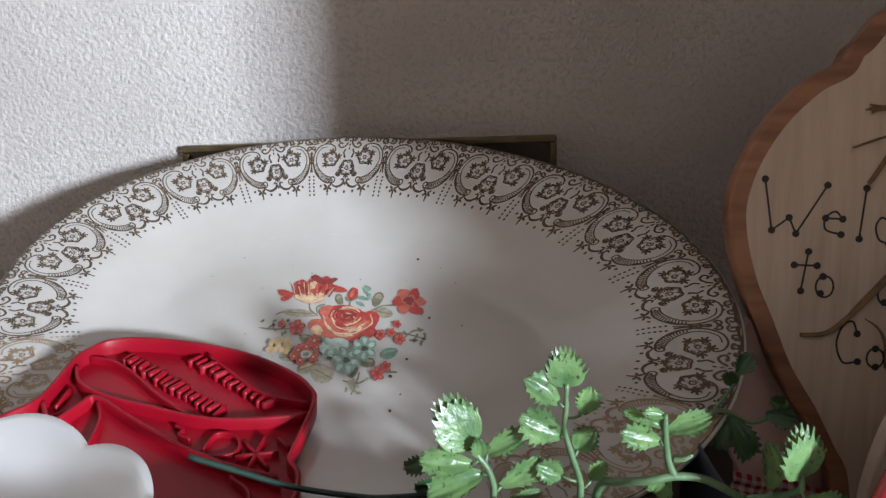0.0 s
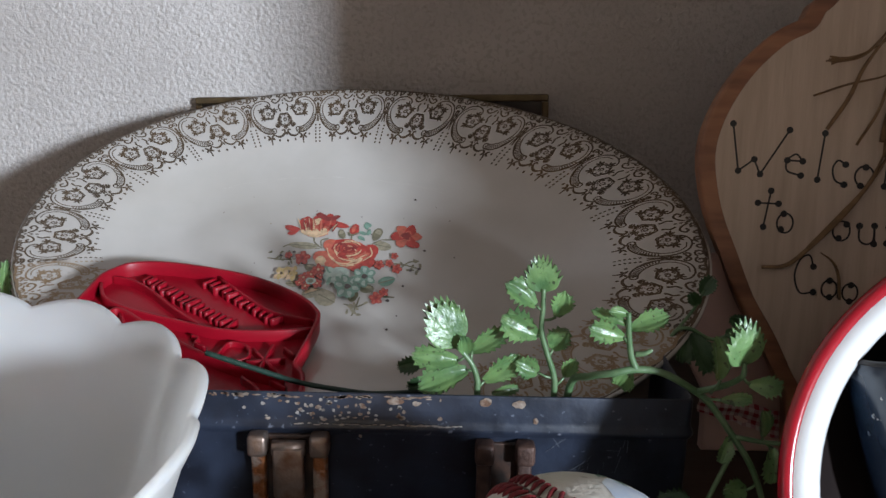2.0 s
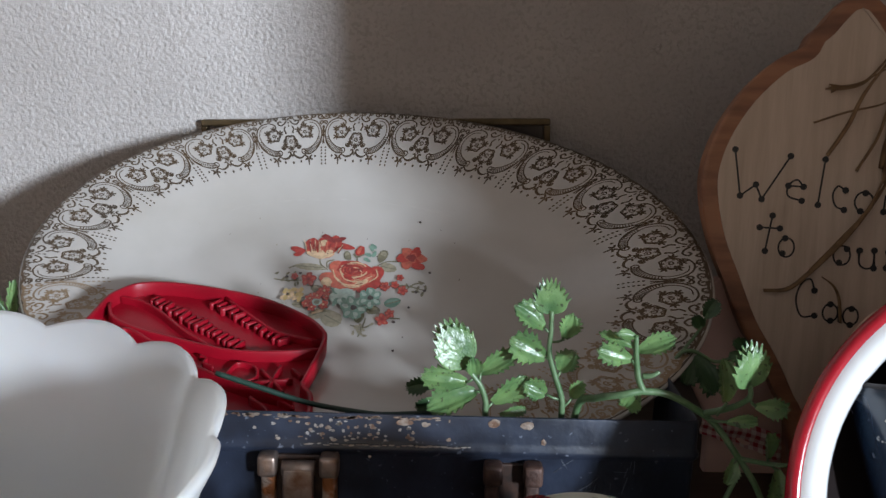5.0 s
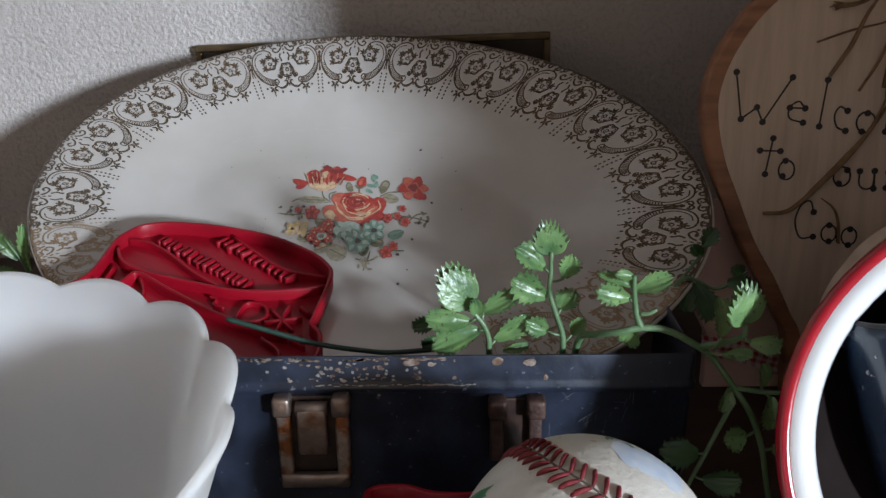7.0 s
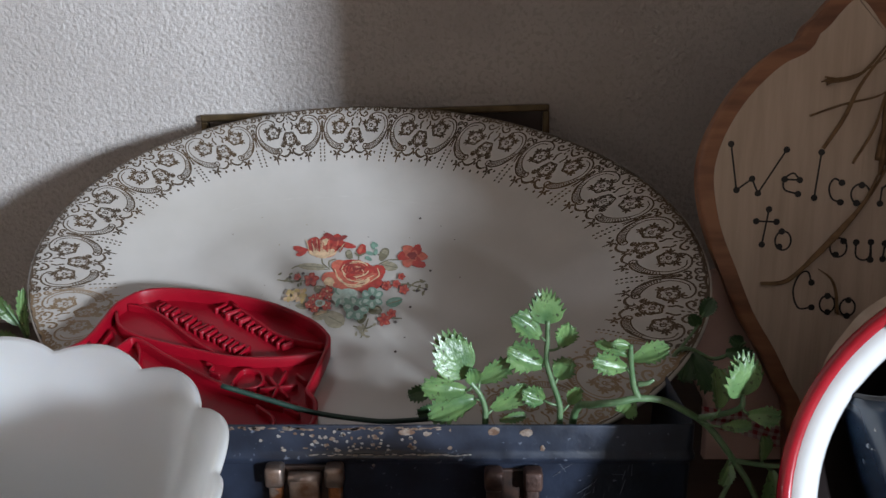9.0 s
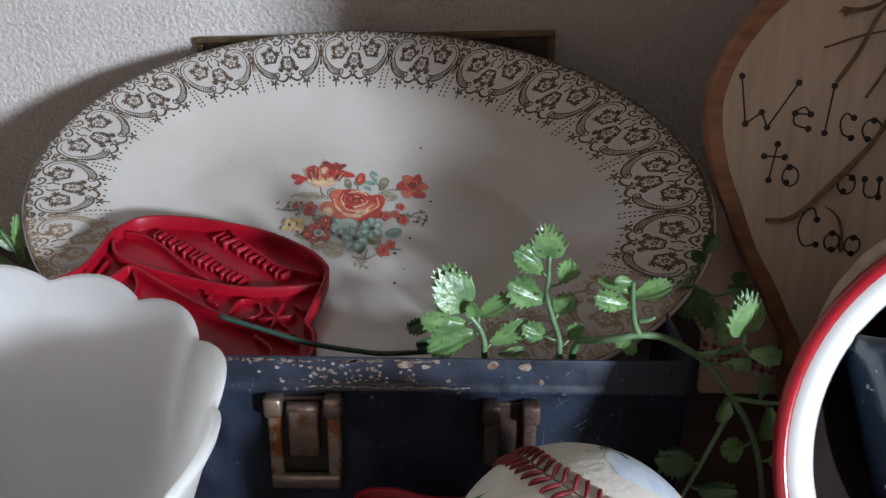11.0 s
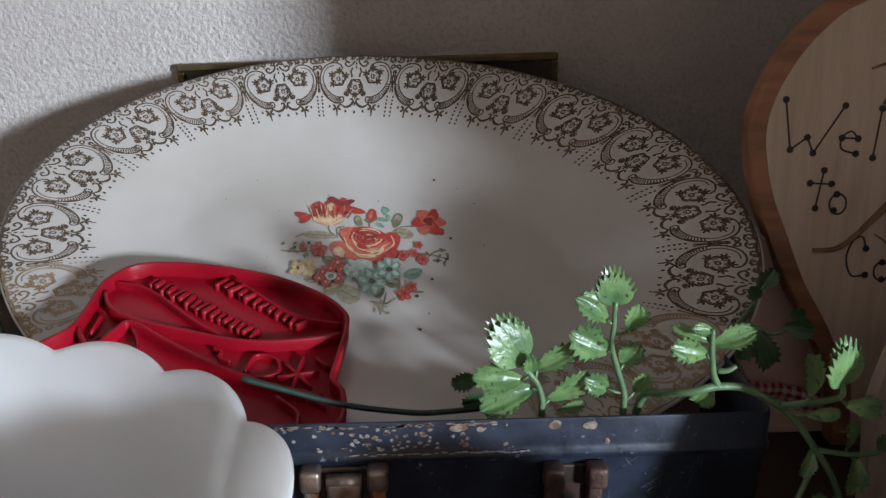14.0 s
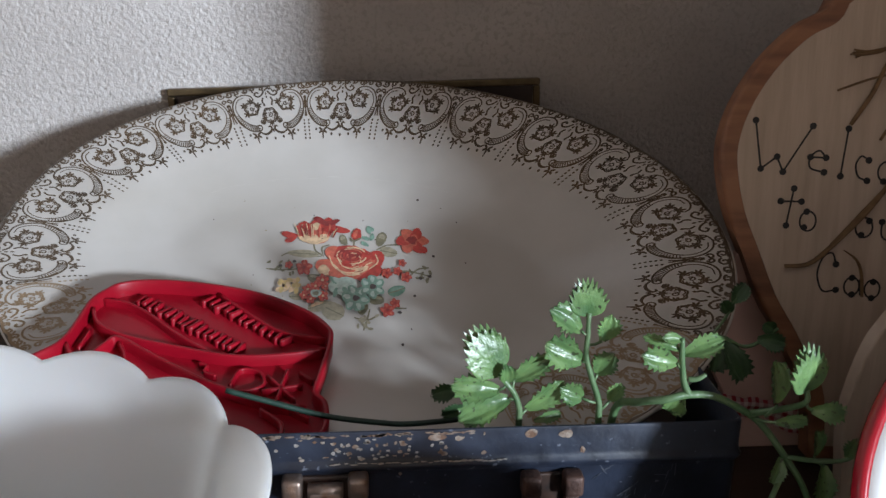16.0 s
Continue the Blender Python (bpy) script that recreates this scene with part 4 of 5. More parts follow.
letter([[(580, 545), (582, 500)], [(582, 505), (605, 490), (612, 545)], [(612, 505), (635, 492), (642, 545)]], [(580, 545), (612, 545), (642, 545)])
letter([[(668, 515), (708, 512)], [(708, 512), (690, 490), (668, 515), (675, 545), (706, 548)]], [(668, 515), (708, 512), (706, 548)])
letter([[(293, 570), (280, 668)], [(261, 604), (315, 604)]], [(293, 570), (280, 668), (261, 604), (315, 604)])
letter([ell(336, 655, 21, 26)], [(331, 630), (327, 672)])
letter([ell(483, 668, 22, 26)], [(495, 650), (477, 688)])
letter([[(528, 652), (530, 688), (548, 700), (565, 690), (566, 650)], [(566, 650), (570, 698)]], [(528, 652), (566, 650), (568, 698)])
letter([[(600, 695), (602, 652)], [(602, 665), (620, 650), (632, 655)]], [(602, 652), (600, 695), (632, 655)])
letter([[(420, 768), (408, 738), (385, 750), (373, 795), (390, 840), (425, 837)]], [(420, 768), (425, 837)])
letter([ell(466, 826, 20, 24), [(486, 806), (490, 850)]], [(465, 803), (468, 848)])
letter([ell(520, 832, 20, 24)], [(521, 812), (520, 856)])
rb = random.Random(3)


def raffia(pts, r):
    p = []
    for i, (cx, cy, z) in enumerate(pts):
        x, y = sg(cx, cy)
        p.append((x / 1000, y / 1000, z / 1000))
    q = smooth_path(p, 6)
    n = len(q)
    part("raffia_strand", tube_bm(q, [r * 0.75 * (0.35 + 0.65 * math.sin(math.pi * min(1, 0.25 + 0.75 * (1 - k / n)))) for k in range(n)], 7, flat=0.35), M_RAFFIA, sign, "" if rb.random() > 0.1 else "dry brown raffia")


raffia([(580, 90, 5), (520, 180, 4), (480, 215, 3), (415, 228, 2)], 0.0010)
raffia([(575, 150, 5), (500, 200, 4), (460, 215, 2), (415, 218, 2)], 0.0007)
raffia([(580, 230, 5), (545, 262, 4), (460, 285, 3), (378, 316, 2)], 0.0007)
raffia([(575, 110, 6), (500, 230, 4), (465, 320, 3), (420, 402, 2)], 0.0013)
raffia([(590, 120, 6), (560, 260, 5), (540, 350, 4), (498, 440, 2)], 0.0009)
raffia([(600, 120, 6), (585, 280, 5), (565, 360, 4), (560, 430, 2)], 0.0016)
raffia([(610, 120, 6), (600, 260, 5), (590, 370, 4), (590, 450, 3)], 0.0016)
raffia([(600, 400, 4), (560, 500, 3), (485, 620, 3), (395, 725, 2), (345, 768, 2), (283, 776, 2)], 0.0014)
raffia([(590, 380, 4), (540, 530, 3), (470, 630, 2), (400, 715, 2)], 0.0011)
raffia([(433, 728, 2), (465, 752, 3), (482, 790, 3), (492, 852, 2)], 0.0010)
raffia([(560, 90, 6), (600, 130, 7), (650, 120, 7), (690, 200, 3)], 0.0016)

for _ in range(9):
    x0 = rb.uniform(575, 640)
    x1 = x0 + rb.uniform(-40, 15)
    raffia([(x0, rb.uniform(110, 200), 6), (x0 - rb.uniform(0, 20), 270, 5), (x1 + rb.uniform(-12, 12), 350, 4), (x1, rb.uniform(390, 480), 2)], rb.uniform(0.0008, 0.0016))
# frayed end of the short strand
for _ in range(5):
    raffia([(480 + rb.uniform(-6, 6), 212, 3.5), (450, 219 + rb.uniform(-5, 5), 2.6), (408 + rb.uniform(-8, 8), 223 + rb.uniform(-14, 14), 2)], 0.0006)

# ---------- enamel pot ----------
b_, r_ = revolve_bm([(r * POT_K, z * POT_K) for r, z in ((0.0548, -0.0080), (0.0552, -0.0020), (0.0562, 0.0010), (0.0580, 0.0026), (0.0600, 0.0030), (0.0616, 0.0024))], 96)
part("inner_lip", b_, M_ENAMEL, pot, "glossy white enamel lip")
b_, r_ = revolve_bm([(r * POT_K, z * POT_K) for r, z in ((0.0614, 0.0026), (0.0626, 0.0036), (0.0640, 0.0032), (0.0648, 0.0014), (0.0646, -0.0008), (0.0634, -0.0020), (0.0618, -0.0014))], 96)
part("rim", b_, M_ENRED, pot, "red enamel rolled rim")
b_, r_ = revolve_bm([(r * POT_K, z * POT_K) for r, z in ((0.0624, -0.0012), (0.0612, -0.006), (0.0560, -0.020), (0.0470, -0.033), (0.0360, -0.040), (0.030, -0.042), (0.0, -0.042))], 96)
part("body", b_, M_ENAMEL, pot)
b_, r_ = revolve_bm([(r * POT_K, z * POT_K) for r, z in ((0.0551, -0.0070), (0.0540, -0.016), (0.0450, -0.030), (0.0340, -0.037), (0.028, -0.039), (0.0001, -0.039))], 96)
part("inside", b_, M_POTIN, pot, "dark inside of the enamel bowl")
cb = bmesh.new()
for a0, a1, ra, rb2 in ((112, 136, 0.0590, 0.0611), (104, 110, 0.0588, 0.0608)):
    N = 14
    lo_ = [cb.verts.new(((ra + 0.0004 * math.sin(k * 2.1)) * math.cos(radians(a0 + (a1 - a0) * k / N)), (ra + 0.0004 * math.sin(k * 2.1)) * math.sin(radians(a0 + (a1 - a0) * k / N)), 0.0036)) for k in range(N + 1)]
    hi_ = [cb.verts.new(((rb2 + 0.0004 * math.sin(k * 1.3)) * math.cos(radians(a0 + (a1 - a0) * k / N)), (rb2 + 0.0004 * math.sin(k * 1.3)) * math.sin(radians(a0 + (a1 - a0) * k / N)), 0.0036)) for k in range(N + 1)]
    for k in range(N):
        cb.faces.new((lo_[k], lo_[k + 1], hi_[k + 1], hi_[k]))
cb.transform(Matrix.Diagonal((POT_K, POT_K, POT_K, 1)))
part("chip", cb, M_CHIP, pot, "dark bare-metal chip in the enamel", smooth=False)
# a speckled cup stands in the bowl
cup = thing("speckled_cup", pose(0.1510, 0.1770, 0.0320, -5, -15, 0), "navy blue white-speckled enamel cup inside the white bowl", "cup")
b_, r_ = revolve_bm([(0.0001, 0.0), (0.0115, 0.0), (0.0128, 0.0012), (0.0150, 0.030), (0.0176, 0.066), (0.0186, 0.0705), (0.0176, 0.0705), (0.0142, 0.030), (0.0118, 0.003), (0.0001, 0.003)], 56)
part("body", b_, M_NAVY, cup)
part("rim", tube_bm([(0.0183 * math.cos(a), 0.0183 * math.sin(a), 0.0705) for a in (2 * math.pi * k / 48 for k in range(49))], 0.0007, 6), M_CHIP, cup, "thin dark rolled rim")

# ---------- pale wooden cut-out behind the bowl ----------
cutout = thing("wooden_cutout", basis((0.1440, 0.2500, 0.0), (1.0, 0.0, 0.0), (0.0, -1.0, 0.0)), "plain pale wooden cut-out shape standing behind the bowl", "cutout")
cp = [(0.003, 0.0), (0.0018, 0.015), (-0.0013, 0.040), (0.000, 0.056), (0.0037, 0.072), (0.0081, 0.081), (0.016, 0.092), (0.030, 0.100), (0.055, 0.100), (0.072, 0.085), (0.076, 0.0)]
cp = [(q.x, q.y) for q in smooth_path([(x, y, 0) for x, y in cp], 4)]
if sum(cp[i - 1][0] * cp[i][1] - cp[i][0] * cp[i - 1][1] for i in range(len(cp))) < 0:
    cp = cp[::-1]
sharp(part("board", prism_bm(cp, -0.006, 0.0, 0.0012), M_BOARD, cutout))

# ---------- painted cut-out with gingham scarf ----------
gm = bpy.data.materials.new("red_gingham")
gm.use_nodes = True
gn, gl = gm.node_tree.nodes, gm.node_tree.links
gt = gn.new("ShaderNodeUVMap")
sp = gn.new("ShaderNodeSeparateXYZ")
gl.new(gt.outputs[0], sp.inputs[0])
outs = []
for axis in ("X", "Y"):
    f = gn.new("ShaderNodeMath")
    f.operation = 'FRACT'
    gl.new(sp.outputs[axis], f.inputs[0])
    g = gn.new("ShaderNodeMath")
    g.operation = 'GREATER_THAN'
    g.inputs[1].default_value = 0.5
    gl.new(f.outputs[0], g.inputs[0])
    outs.append(g)
ad = gn.new("ShaderNodeMath")
ad.operation = 'ADD'
gl.new(outs[0].outputs[0], ad.inputs[0])
gl.new(outs[1].outputs[0], ad.inputs[1])
hv = gn.new("ShaderNodeMath")
hv.operation = 'MULTIPLY'
hv.inputs[1].default_value = 0.5
gl.new(ad.outputs[0], hv.inputs[0])
gx = gn.new("ShaderNodeMix")
gx.data_type = 'RGBA'
gx.inputs["A"].default_value, gx.inputs["B"].default_value = (0.62, 0.50, 0.48, 1), (0.30, 0.02, 0.035, 1)
gl.new(hv.outputs[0], gx.inputs["Factor"])
gl.new(gx.outputs["Result"], gn["Principled BSDF"].inputs["Base Color"])
gn["Principled BSDF"].inputs["Roughness"].default_value = 0.85
apron = thing("painted_cutout", pose(0.0, 0.3060, 0.0, -3, 0, 0), "dusty pink painted wooden cut-out with a red gingham scarf", "cutout")
ap = [(0.1210, 0.0), (0.1700, 0.0), (0.1700, 0.0500), (0.1600, 0.0800), (0.1400, 0.0920), (0.1200, 0.0900), (0.1080, 0.0780), (0.1060, 0.0560), (0.1110, 0.0445), (0.1200, 0.0279), (0.1210, 0.0120)]
if sum(ap[i - 1][0] * ap[i][1] - ap[i][0] * ap[i - 1][1] for i in range(len(ap))) < 0:
    ap = ap[::-1]
b_ = prism_bm(ap, -0.003, 0.003, 0.001)
b_.transform(Matrix(((1, 0, 0, 0), (0, 0, -1, 0), (0, 1, 0, 0), (0, 0, 0, 1))))
sharp(part("board", b_, M_PINK, apron))
gb = bmesh.new()
uvl = gb.loops.layers.uv.new("uv")
NB, NR = 40, 5
rows_ = []
for j in range(NR + 1):
    row = []
    for k in range(NB + 1):
        t = k / NB
        x = 0.1170 + 0.0480 * t
        top = 0.0280 - 0.0100 * t + 0.0009 * abs(math.sin(t * 14))
        low = max(0.0015, top - 0.0085 - 0.0060 * t)
        z = top + (low - top) * j / NR
        row.append((gb.verts.new((x, -0.0055 - 0.0016 * math.sin(t * 11) - 0.0014 * math.sin(j * 1.2), z)), x, z))
    rows_.append(row)
for j in range(NR):
    for k in range(NB):
        q = (rows_[j][k], rows_[j][k + 1], rows_[j + 1][k + 1], rows_[j + 1][k])
        f = gb.faces.new([v[0] for v in q])
        for lp, v in zip(f.loops, q):
            lp[uvl].uv = (v[1] / 0.0040, (v[2] + v[1] * 0.2) / 0.0040)
part("gingham_scarf", gb, gm, apron, "red and white gingham scarf")

# ---------- artificial vine ----------
lr = random.Random(11)


def leaf_bm(base, tip, normal, width, cup=0.25, fan=0.5, thick=0.00035, spikes=0.0):
    """A toothed, cupped leaf from base to tip; fan moves the widest place to the tip."""
    base, tip, normal = Vector(base), Vector(tip), Vector(normal)
    d = tip - base
    L = d.length
    d.normalize()
    s = normal.cross(d).normalized()
    nn = d.cross(s).normalized()
    bm = bmesh.new()
    R, C = 14, 9
    twist = lr.uniform(-0.2, 0.2)
    curl = lr.uniform(0.10, 0.30)
    half = math.asin(min(0.95, width / (1.45 * L))) if fan > 0.9 else 0.0
    tooth = [lr.uniform(0.6, 1.4) for _ in range(2 * C + 1)]
    grid = []
    for i in range(R + 1):
        t = i / R
        wdt = width * (0.12 + 0.88 * math.sin(math.pi * (0.04 + 0.86 * t ** (0.75 + 0.7 * fan))) ** 0.75)
        row = []
        for j in range(-C, C + 1):
            q = j / C
            if fan > 0.9:
                # a fan of ribs with a spiny fringe
                rr = 0.93 * L * (0.06 + 0.94 * t) * (1 - 0.24 * q * q)
                if i == R:
                    rr += spikes * tooth[j + C] * (1.5 if j % 2 else -0.7)
                ang = q * half * (1.12 - 0.45 * t * t)
                x, y = rr * math.sin(ang) * min(1.0, 0.55 + 0.9 * t), rr * math.cos(ang)
                z = cup * abs(q) ** 1.6 * width * 0.5 * t - curl * L * (t - 0.3) ** 2 + 0.022 * width * math.cos(q * C * math.pi) * t
            else:
                x, y = q * wdt / 2, t * L
                if abs(j) == C and i > 3:
                    x *= 1 + (0.24 if i % 2 else -0.10) * tooth[i]
                    y += 0.055 * L * (i % 2) * tooth[i]
                if i == R:
                    y += (0.0008 if j % 2 else -0.0004) * tooth[j + C] - 0.10 * L * q * q
                z = cup * abs(q) ** 1.5 * wdt / 2 - curl * L * (t - 0.4) ** 2 + 0.028 * width * math.cos(q * 11) * t
            row.append(base + s * x + d * y + nn * (z + twist * x))
        grid.append(row)
    for sgn in (0, 1):
        vs = [[bm.verts.new(p - nn * thick * sgn) for p in row] for row in grid]
        for i in range(R):
            for j in range(2 * C):
                bm.faces.new((vs[i][j], vs[i][j + 1], vs[i + 1][j + 1], vs[i + 1][j]))
    return bm


def vine(name, label, stems, leaves, mleaf=M_LEAF):
    """stems: (points, radius); leaves: (root, base, tip, width, kind)."""
    t = thing(name, Matrix.Identity(4), label, "plant")
    tagged(t, label, "plant", "plastic vine sprigs")
    for pts, r in stems:
        q = smooth_path(pts, 5)
        part("stem", tube_bm(q, [r * (1 - 0.35 * k / len(q)) for k in range(len(q))], 8), M_STEM, t)
    for root, base, tip, w, kind in leaves:
        nrm = Vector((lr.uniform(-0.35, 0.35), -1.0, 0.45 + lr.uniform(-0.3, 0.3)))
        if kind == "fan":
            bm = leaf_bm(base, tip, nrm, w, cup=0.22, fan=1.0, spikes=0.0008)
            part("leaf", bm, mleaf, t)
            d = Vector(tip) - Vector(base)
            back = leaf_bm(Vector(base) + Vector((0, 0.001, 0)), Vector(tip) + d * 0.10 + Vector((0, 0.003, 0)), nrm + Vector((0, 0, 0.5)), w * 0.85, cup=0.3, fan=1.0, spikes=0.0010)
            part("leaf", back, mleaf, t)
        else:
            part("leaf", leaf_bm(base, tip, nrm, w, cup=0.5, fan=kind), mleaf, t)
        if root:
            part("leaf_stalk", tube_bm([root, (Vector(root) + Vector(base)) / 2 + Vector((0, 0, -0.0004)), base], 0.0005, 6), M_STEM, t)
    return t


Y1, Y2, Y3 = 0.2235, 0.2225, 0.2085
vine("artificial_vine", "glossy green plastic vine sprig with cupped toothed leaves", [([(0.0160, Y1, 0.030), (0.0153, Y1, 0.0622), (0.0151, Y1, 0.0675), (0.0132, Y1, 0.0729), (0.0103, Y1, 0.0769), (0.0084, Y1, 0.0800)], 0.0012)], [
    (None, (0.0088, Y1, 0.0782), (0.0006, Y1 - 0.002, 0.0940), 0.0205, "fan"),
    ((0.0110, Y1, 0.0760), (0.0086, Y1, 0.0741), (-0.0066, Y1 - 0.002, 0.0764), 0.0080, 0.6),
    ((0.0140, Y1, 0.0710), (0.0117, Y1, 0.0710), (-0.0043, Y1 - 0.003, 0.0655), 0.0090, 0.5),
    ((0.0128, Y1, 0.0735), (0.0130, Y1, 0.0775), (0.0241, Y1 - 0.002, 0.0858), 0.0066, 0.5),
    ((0.0150, Y1, 0.0645), (0.0175, Y1, 0.0668), (0.0285, Y1 - 0.002, 0.0764), 0.0082, 0.65),
    ((0.0120, Y1, 0.0750), (0.0111, Y1, 0.0762), (0.0101, Y1 - 0.003, 0.0835), 0.0050, 0.5),
    (None, (0.0204, Y1, 0.0625), (0.0295, Y1 + 0.003, 0.0632), 0.0035, 0.5)])
vine("artificial_vine", "upright green plastic vine sprig with small toothed leaves", [([(0.0415, Y2, 0.030), (0.0412, Y2, 0.0626), (0.0407, Y2, 0.0699), (0.0380, Y2, 0.0779), (0.0358, Y2, 0.0857), (0.0359, Y2, 0.0934), (0.0358, Y2, 0.1003)], 0.0012)], [
    (None, (0.0354, Y2, 0.0990), (0.0349, Y2 - 0.001, 0.1095), 0.0145, "fan"),
    ((0.0358, Y2, 0.0930), (0.0337, Y2, 0.0945), (0.0243, Y2 - 0.002, 0.1023), 0.0088, 0.85),
    ((0.0362, Y2, 0.0895), (0.0405, Y2, 0.0907), (0.0425, Y2 - 0.002, 0.0995), 0.0066, 0.8),
    ((0.0360, Y2, 0.0840), (0.0347, Y2, 0.0839), (0.0229, Y2 - 0.002, 0.0905), 0.0098, 0.8),
    ((0.0386, Y2, 0.0768), (0.0398, Y2, 0.0792), (0.0434, Y2 - 0.002, 0.0868), 0.0072, 0.6),
    ((0.0405, Y2, 0.0690), (0.0355, Y2, 0.0708), (0.0284, Y2 - 0.002, 0.0749), 0.0070, 0.5),
    ((0.0410, Y2, 0.0660), (0.0444, Y2, 0.0696), (0.0471, Y2 - 0.002, 0.0762), 0.0046, 0.4)])
S3 = [(0.0455, 0.226, 0.040), (0.0464, 0.2225, 0.0665), (0.0512, 0.2135, 0.0738), (0.0575, Y3, 0.0772), (0.0643, Y3, 0.0786), (0.0725, Y3, 0.0778), (0.0812, Y3, 0.0734), (0.0889, Y3, 0.0676), (0.0970, 0.2065, 0.0570), (0.1035, 0.205, 0.0470), (0.1085, 0.204, 0.0340), (0.1120, 0.203, 0.0180), (0.116, 0.200, 0.003)]
YB = 0.190
vine("artificial_vine", "trailing green plastic vine hanging over the end of the box", [(S3, 0.0014), ([(0.0649, Y3, 0.0780), (0.0627, Y3, 0.0830), (0.0614, Y3, 0.0905), (0.0608, Y3, 0.0975)], 0.0012), ([(0.0848, Y3, 0.0715), (0.0900, 0.200, 0.0775), (0.0912, YB, 0.0850), (0.0912, YB, 0.0890)], 0.0011), ([(0.0970, 0.2065, 0.0570), (0.1065, 0.205, 0.0560), (0.1160, 0.205, 0.0560), (0.1220, 0.206, 0.0590)], 0.0009), ([(0.0640, Y3, 0.0838), (0.0665, Y3 - 0.001, 0.0844), (0.0689, Y3 - 0.001, 0.0858)], 0.0010)], [
    ((0.0613, Y3, 0.0905), (0.0618, Y3, 0.0923), (0.0723, Y3 - 0.002, 0.0975), 0.0066, 0.7),
    ((0.0620, Y3, 0.0870), (0.0600, Y3, 0.0893), (0.0491, Y3 - 0.002, 0.0930), 0.0066, 0.7),
    ((0.0612, Y3, 0.0925), (0.0611, Y3, 0.0935), (0.0503, Y3 + 0.002, 0.0974), 0.0034, 0.5),
    (None, (0.0608, Y3, 0.0970), (0.0550, Y3 - 0.001, 0.0982), 0.0034, 0.5),
    ((0.0640, Y3, 0.0785), (0.0633, Y3 + 0.001, 0.0774), (0.0605, Y3 + 0.004, 0.0712), 0.0068, 0.6),
    (None, (0.0912, YB, 0.0882), (0.0905, YB - 0.002, 0.1005), 0.0175, "fan"),
    ((0.0870, 0.203, 0.0735), (0.0885, 0.200, 0.0790), (0.0862, 0.198, 0.0930), 0.0072, 0.5),
    ((0.0912, YB, 0.0850), (0.0935, YB, 0.0825), (0.1025, YB - 0.002, 0.0822), 0.0058, 0.6),
    ((0.0860, Y3, 0.0700), (0.0905, 0.203, 0.0712), (0.1000, 0.202, 0.0722), 0.0040, 0.5),
    ((0.1055, 0.205, 0.0560), (0.1060, 0.205, 0.0575), (0.1045, 0.203, 0.0670), 0.0062, 0.7),
    ((0.1070, 0.205, 0.0560), (0.1095, 0.205, 0.0540), (0.1100, 0.203, 0.0425), 0.0072, 0.6),
    ((0.0965, 0.2065, 0.0580), (0.0955, 0.206, 0.0570), (0.0935, 0.204, 0.0490), 0.0050, 0.6),
    ((0.1160, 0.205, 0.0560), (0.1165, 0.205, 0.0568), (0.1185, 0.203, 0.0640), 0.0062, 0.7),
    ((0.1060, 0.2045, 0.0420), (0.1020, 0.203, 0.0400), (0.0945, 0.201, 0.0400), 0.0080, 0.6),
    ((0.1085, 0.204, 0.0340), (0.1115, 0.203, 0.0350), (0.1190, 0.201, 0.0350), 0.0078, 0.6)])
# shade between box and shelf is put into these leaves as a darker green
vine("artificial_vine", "green plastic leaves between box and shelf, coloured darker for the shade there", [([(0.0975, 0.2065, 0.0520), (0.088, 0.200, 0.036), (0.080, 0.196, 0.020), (0.074, 0.190, 0.004)], 0.0009)], [
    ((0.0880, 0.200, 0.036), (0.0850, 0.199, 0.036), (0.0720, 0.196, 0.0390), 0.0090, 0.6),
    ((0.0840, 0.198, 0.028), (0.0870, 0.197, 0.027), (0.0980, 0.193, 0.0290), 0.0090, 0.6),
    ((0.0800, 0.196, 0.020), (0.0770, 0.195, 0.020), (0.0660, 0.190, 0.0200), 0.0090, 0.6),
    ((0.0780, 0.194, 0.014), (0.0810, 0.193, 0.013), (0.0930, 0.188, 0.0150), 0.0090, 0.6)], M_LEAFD)
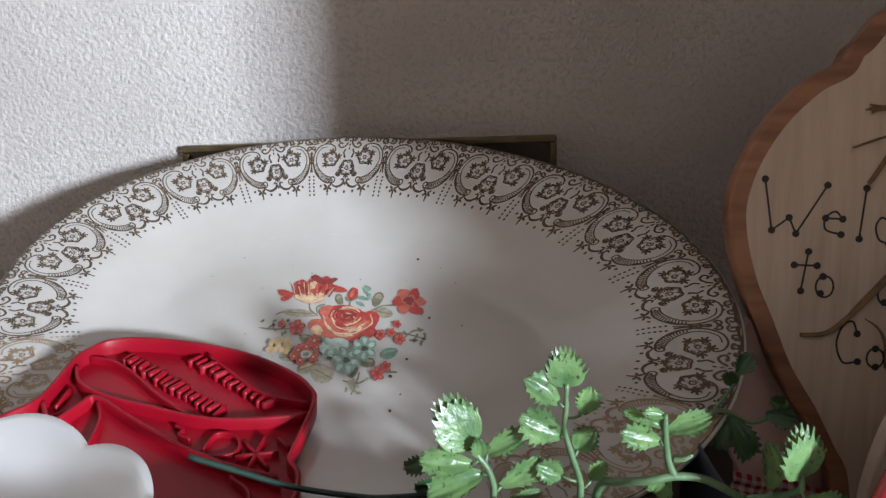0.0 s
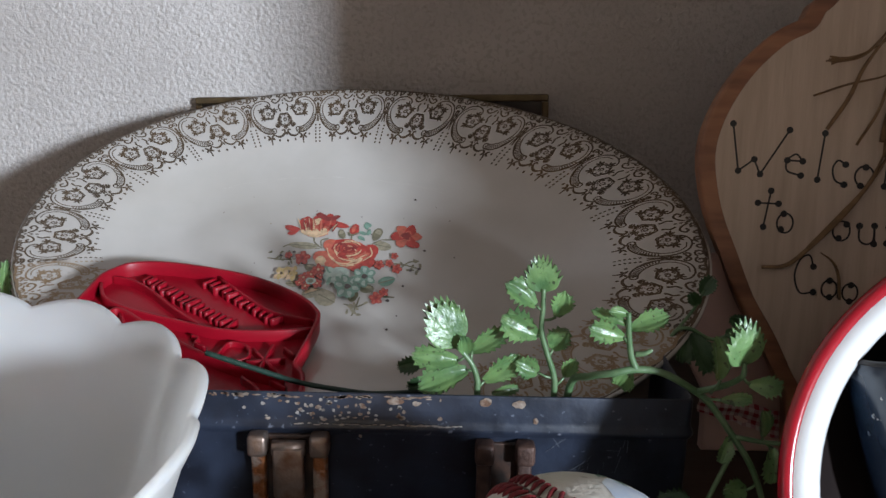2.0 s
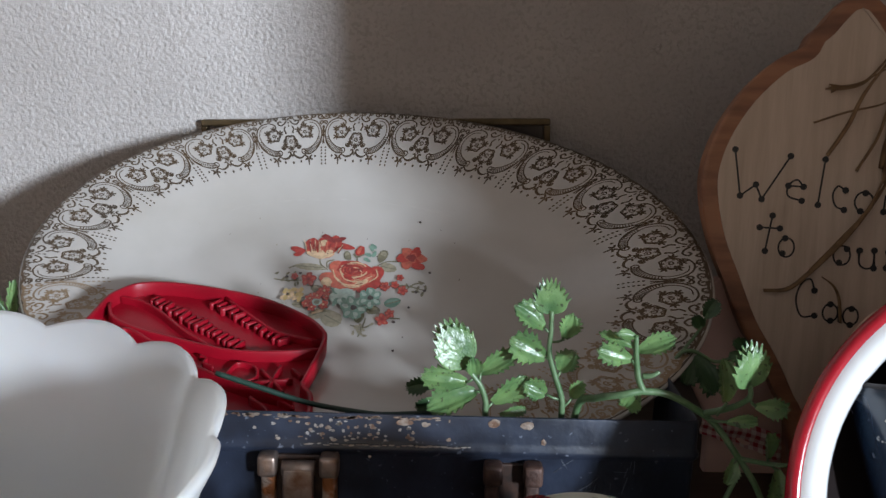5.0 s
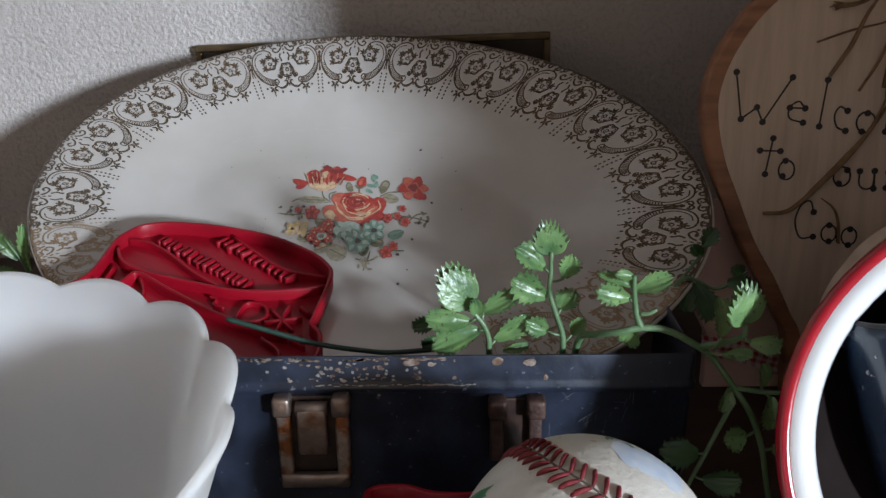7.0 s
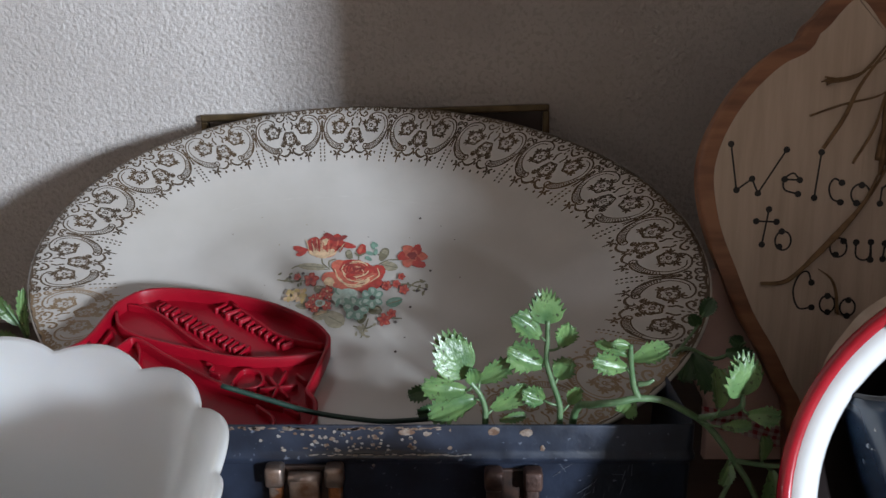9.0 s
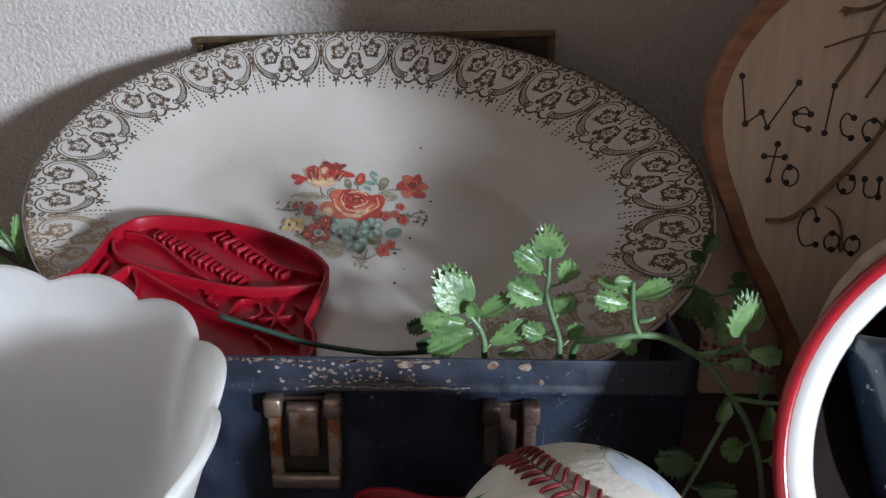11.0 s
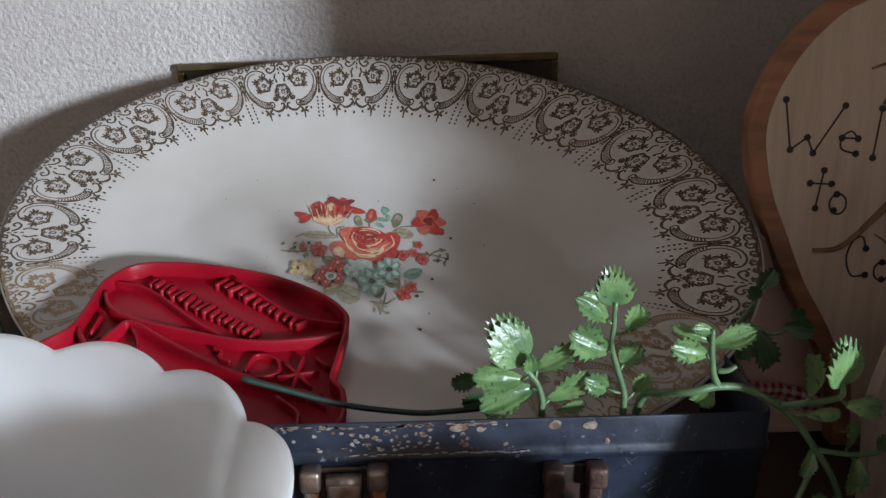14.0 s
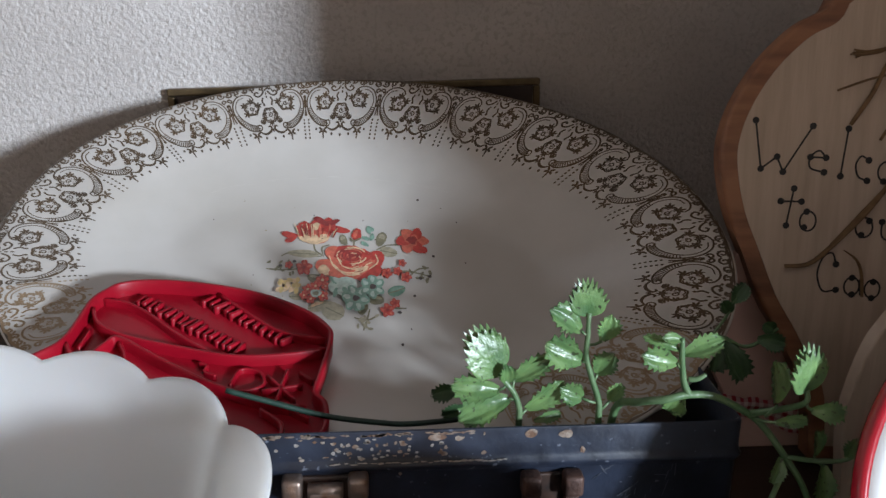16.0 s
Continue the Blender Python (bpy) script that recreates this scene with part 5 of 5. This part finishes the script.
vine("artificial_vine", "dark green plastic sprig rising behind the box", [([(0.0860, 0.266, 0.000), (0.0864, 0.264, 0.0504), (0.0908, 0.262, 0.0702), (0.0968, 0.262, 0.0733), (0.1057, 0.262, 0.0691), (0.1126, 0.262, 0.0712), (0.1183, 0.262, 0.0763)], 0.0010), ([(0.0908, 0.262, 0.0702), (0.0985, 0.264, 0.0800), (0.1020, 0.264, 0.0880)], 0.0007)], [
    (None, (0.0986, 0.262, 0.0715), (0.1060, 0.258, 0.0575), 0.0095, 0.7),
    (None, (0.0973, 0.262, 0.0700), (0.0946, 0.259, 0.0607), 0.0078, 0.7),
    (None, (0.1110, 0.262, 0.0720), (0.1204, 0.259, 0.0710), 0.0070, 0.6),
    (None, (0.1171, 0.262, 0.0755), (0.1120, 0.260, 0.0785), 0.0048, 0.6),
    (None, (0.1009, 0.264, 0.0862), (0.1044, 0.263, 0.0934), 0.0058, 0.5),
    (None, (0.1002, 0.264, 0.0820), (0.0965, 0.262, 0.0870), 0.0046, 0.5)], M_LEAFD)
vine("artificial_vine", "pale green fern-like plastic sprig beside the platter", [([(-0.196, 0.330, 0.0), (-0.198, 0.332, 0.030), (-0.2010, 0.332, 0.0500), (-0.2080, 0.330, 0.0680)], 0.0010)], [
    ((-0.2010, 0.332, 0.050), (-0.2000, 0.332, 0.0500), (-0.1990, 0.330, 0.0740), 0.0060, 0.4),
    ((-0.2030, 0.332, 0.056), (-0.2040, 0.332, 0.0560), (-0.2130, 0.330, 0.0720), 0.0070, 0.4),
    ((-0.2000, 0.332, 0.046), (-0.2030, 0.332, 0.0460), (-0.2150, 0.330, 0.0520), 0.0070, 0.4),
    ((-0.2060, 0.331, 0.063), (-0.2080, 0.331, 0.0630), (-0.2180, 0.329, 0.0660), 0.0060, 0.4),
    ((-0.1990, 0.332, 0.040), (-0.2010, 0.332, 0.0400), (-0.2120, 0.330, 0.0420), 0.0070, 0.4)])
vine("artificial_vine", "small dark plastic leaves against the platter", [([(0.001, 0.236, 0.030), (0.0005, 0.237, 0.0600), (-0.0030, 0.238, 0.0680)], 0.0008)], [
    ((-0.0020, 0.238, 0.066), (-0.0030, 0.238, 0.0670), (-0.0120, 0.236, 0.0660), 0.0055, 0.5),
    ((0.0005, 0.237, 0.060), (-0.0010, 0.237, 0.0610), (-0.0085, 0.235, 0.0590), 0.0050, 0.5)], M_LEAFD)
# bare wire stem lying across the mould
wire = thing("bare_vine_stem", Matrix.Identity(4), "thin dark green wire stem lying across the red mould", "stem")
part("wire", tube_bm(smooth_path([(-0.0800, 0.2360, 0.0700), (-0.0640, 0.2355, 0.0650), (-0.0476, 0.2350, 0.0600), (-0.0300, 0.2350, 0.0570), (-0.0186, 0.2350, 0.0562), (0.004, 0.2350, 0.0580)], 6), 0.0010, 8), M_STICK, wire)
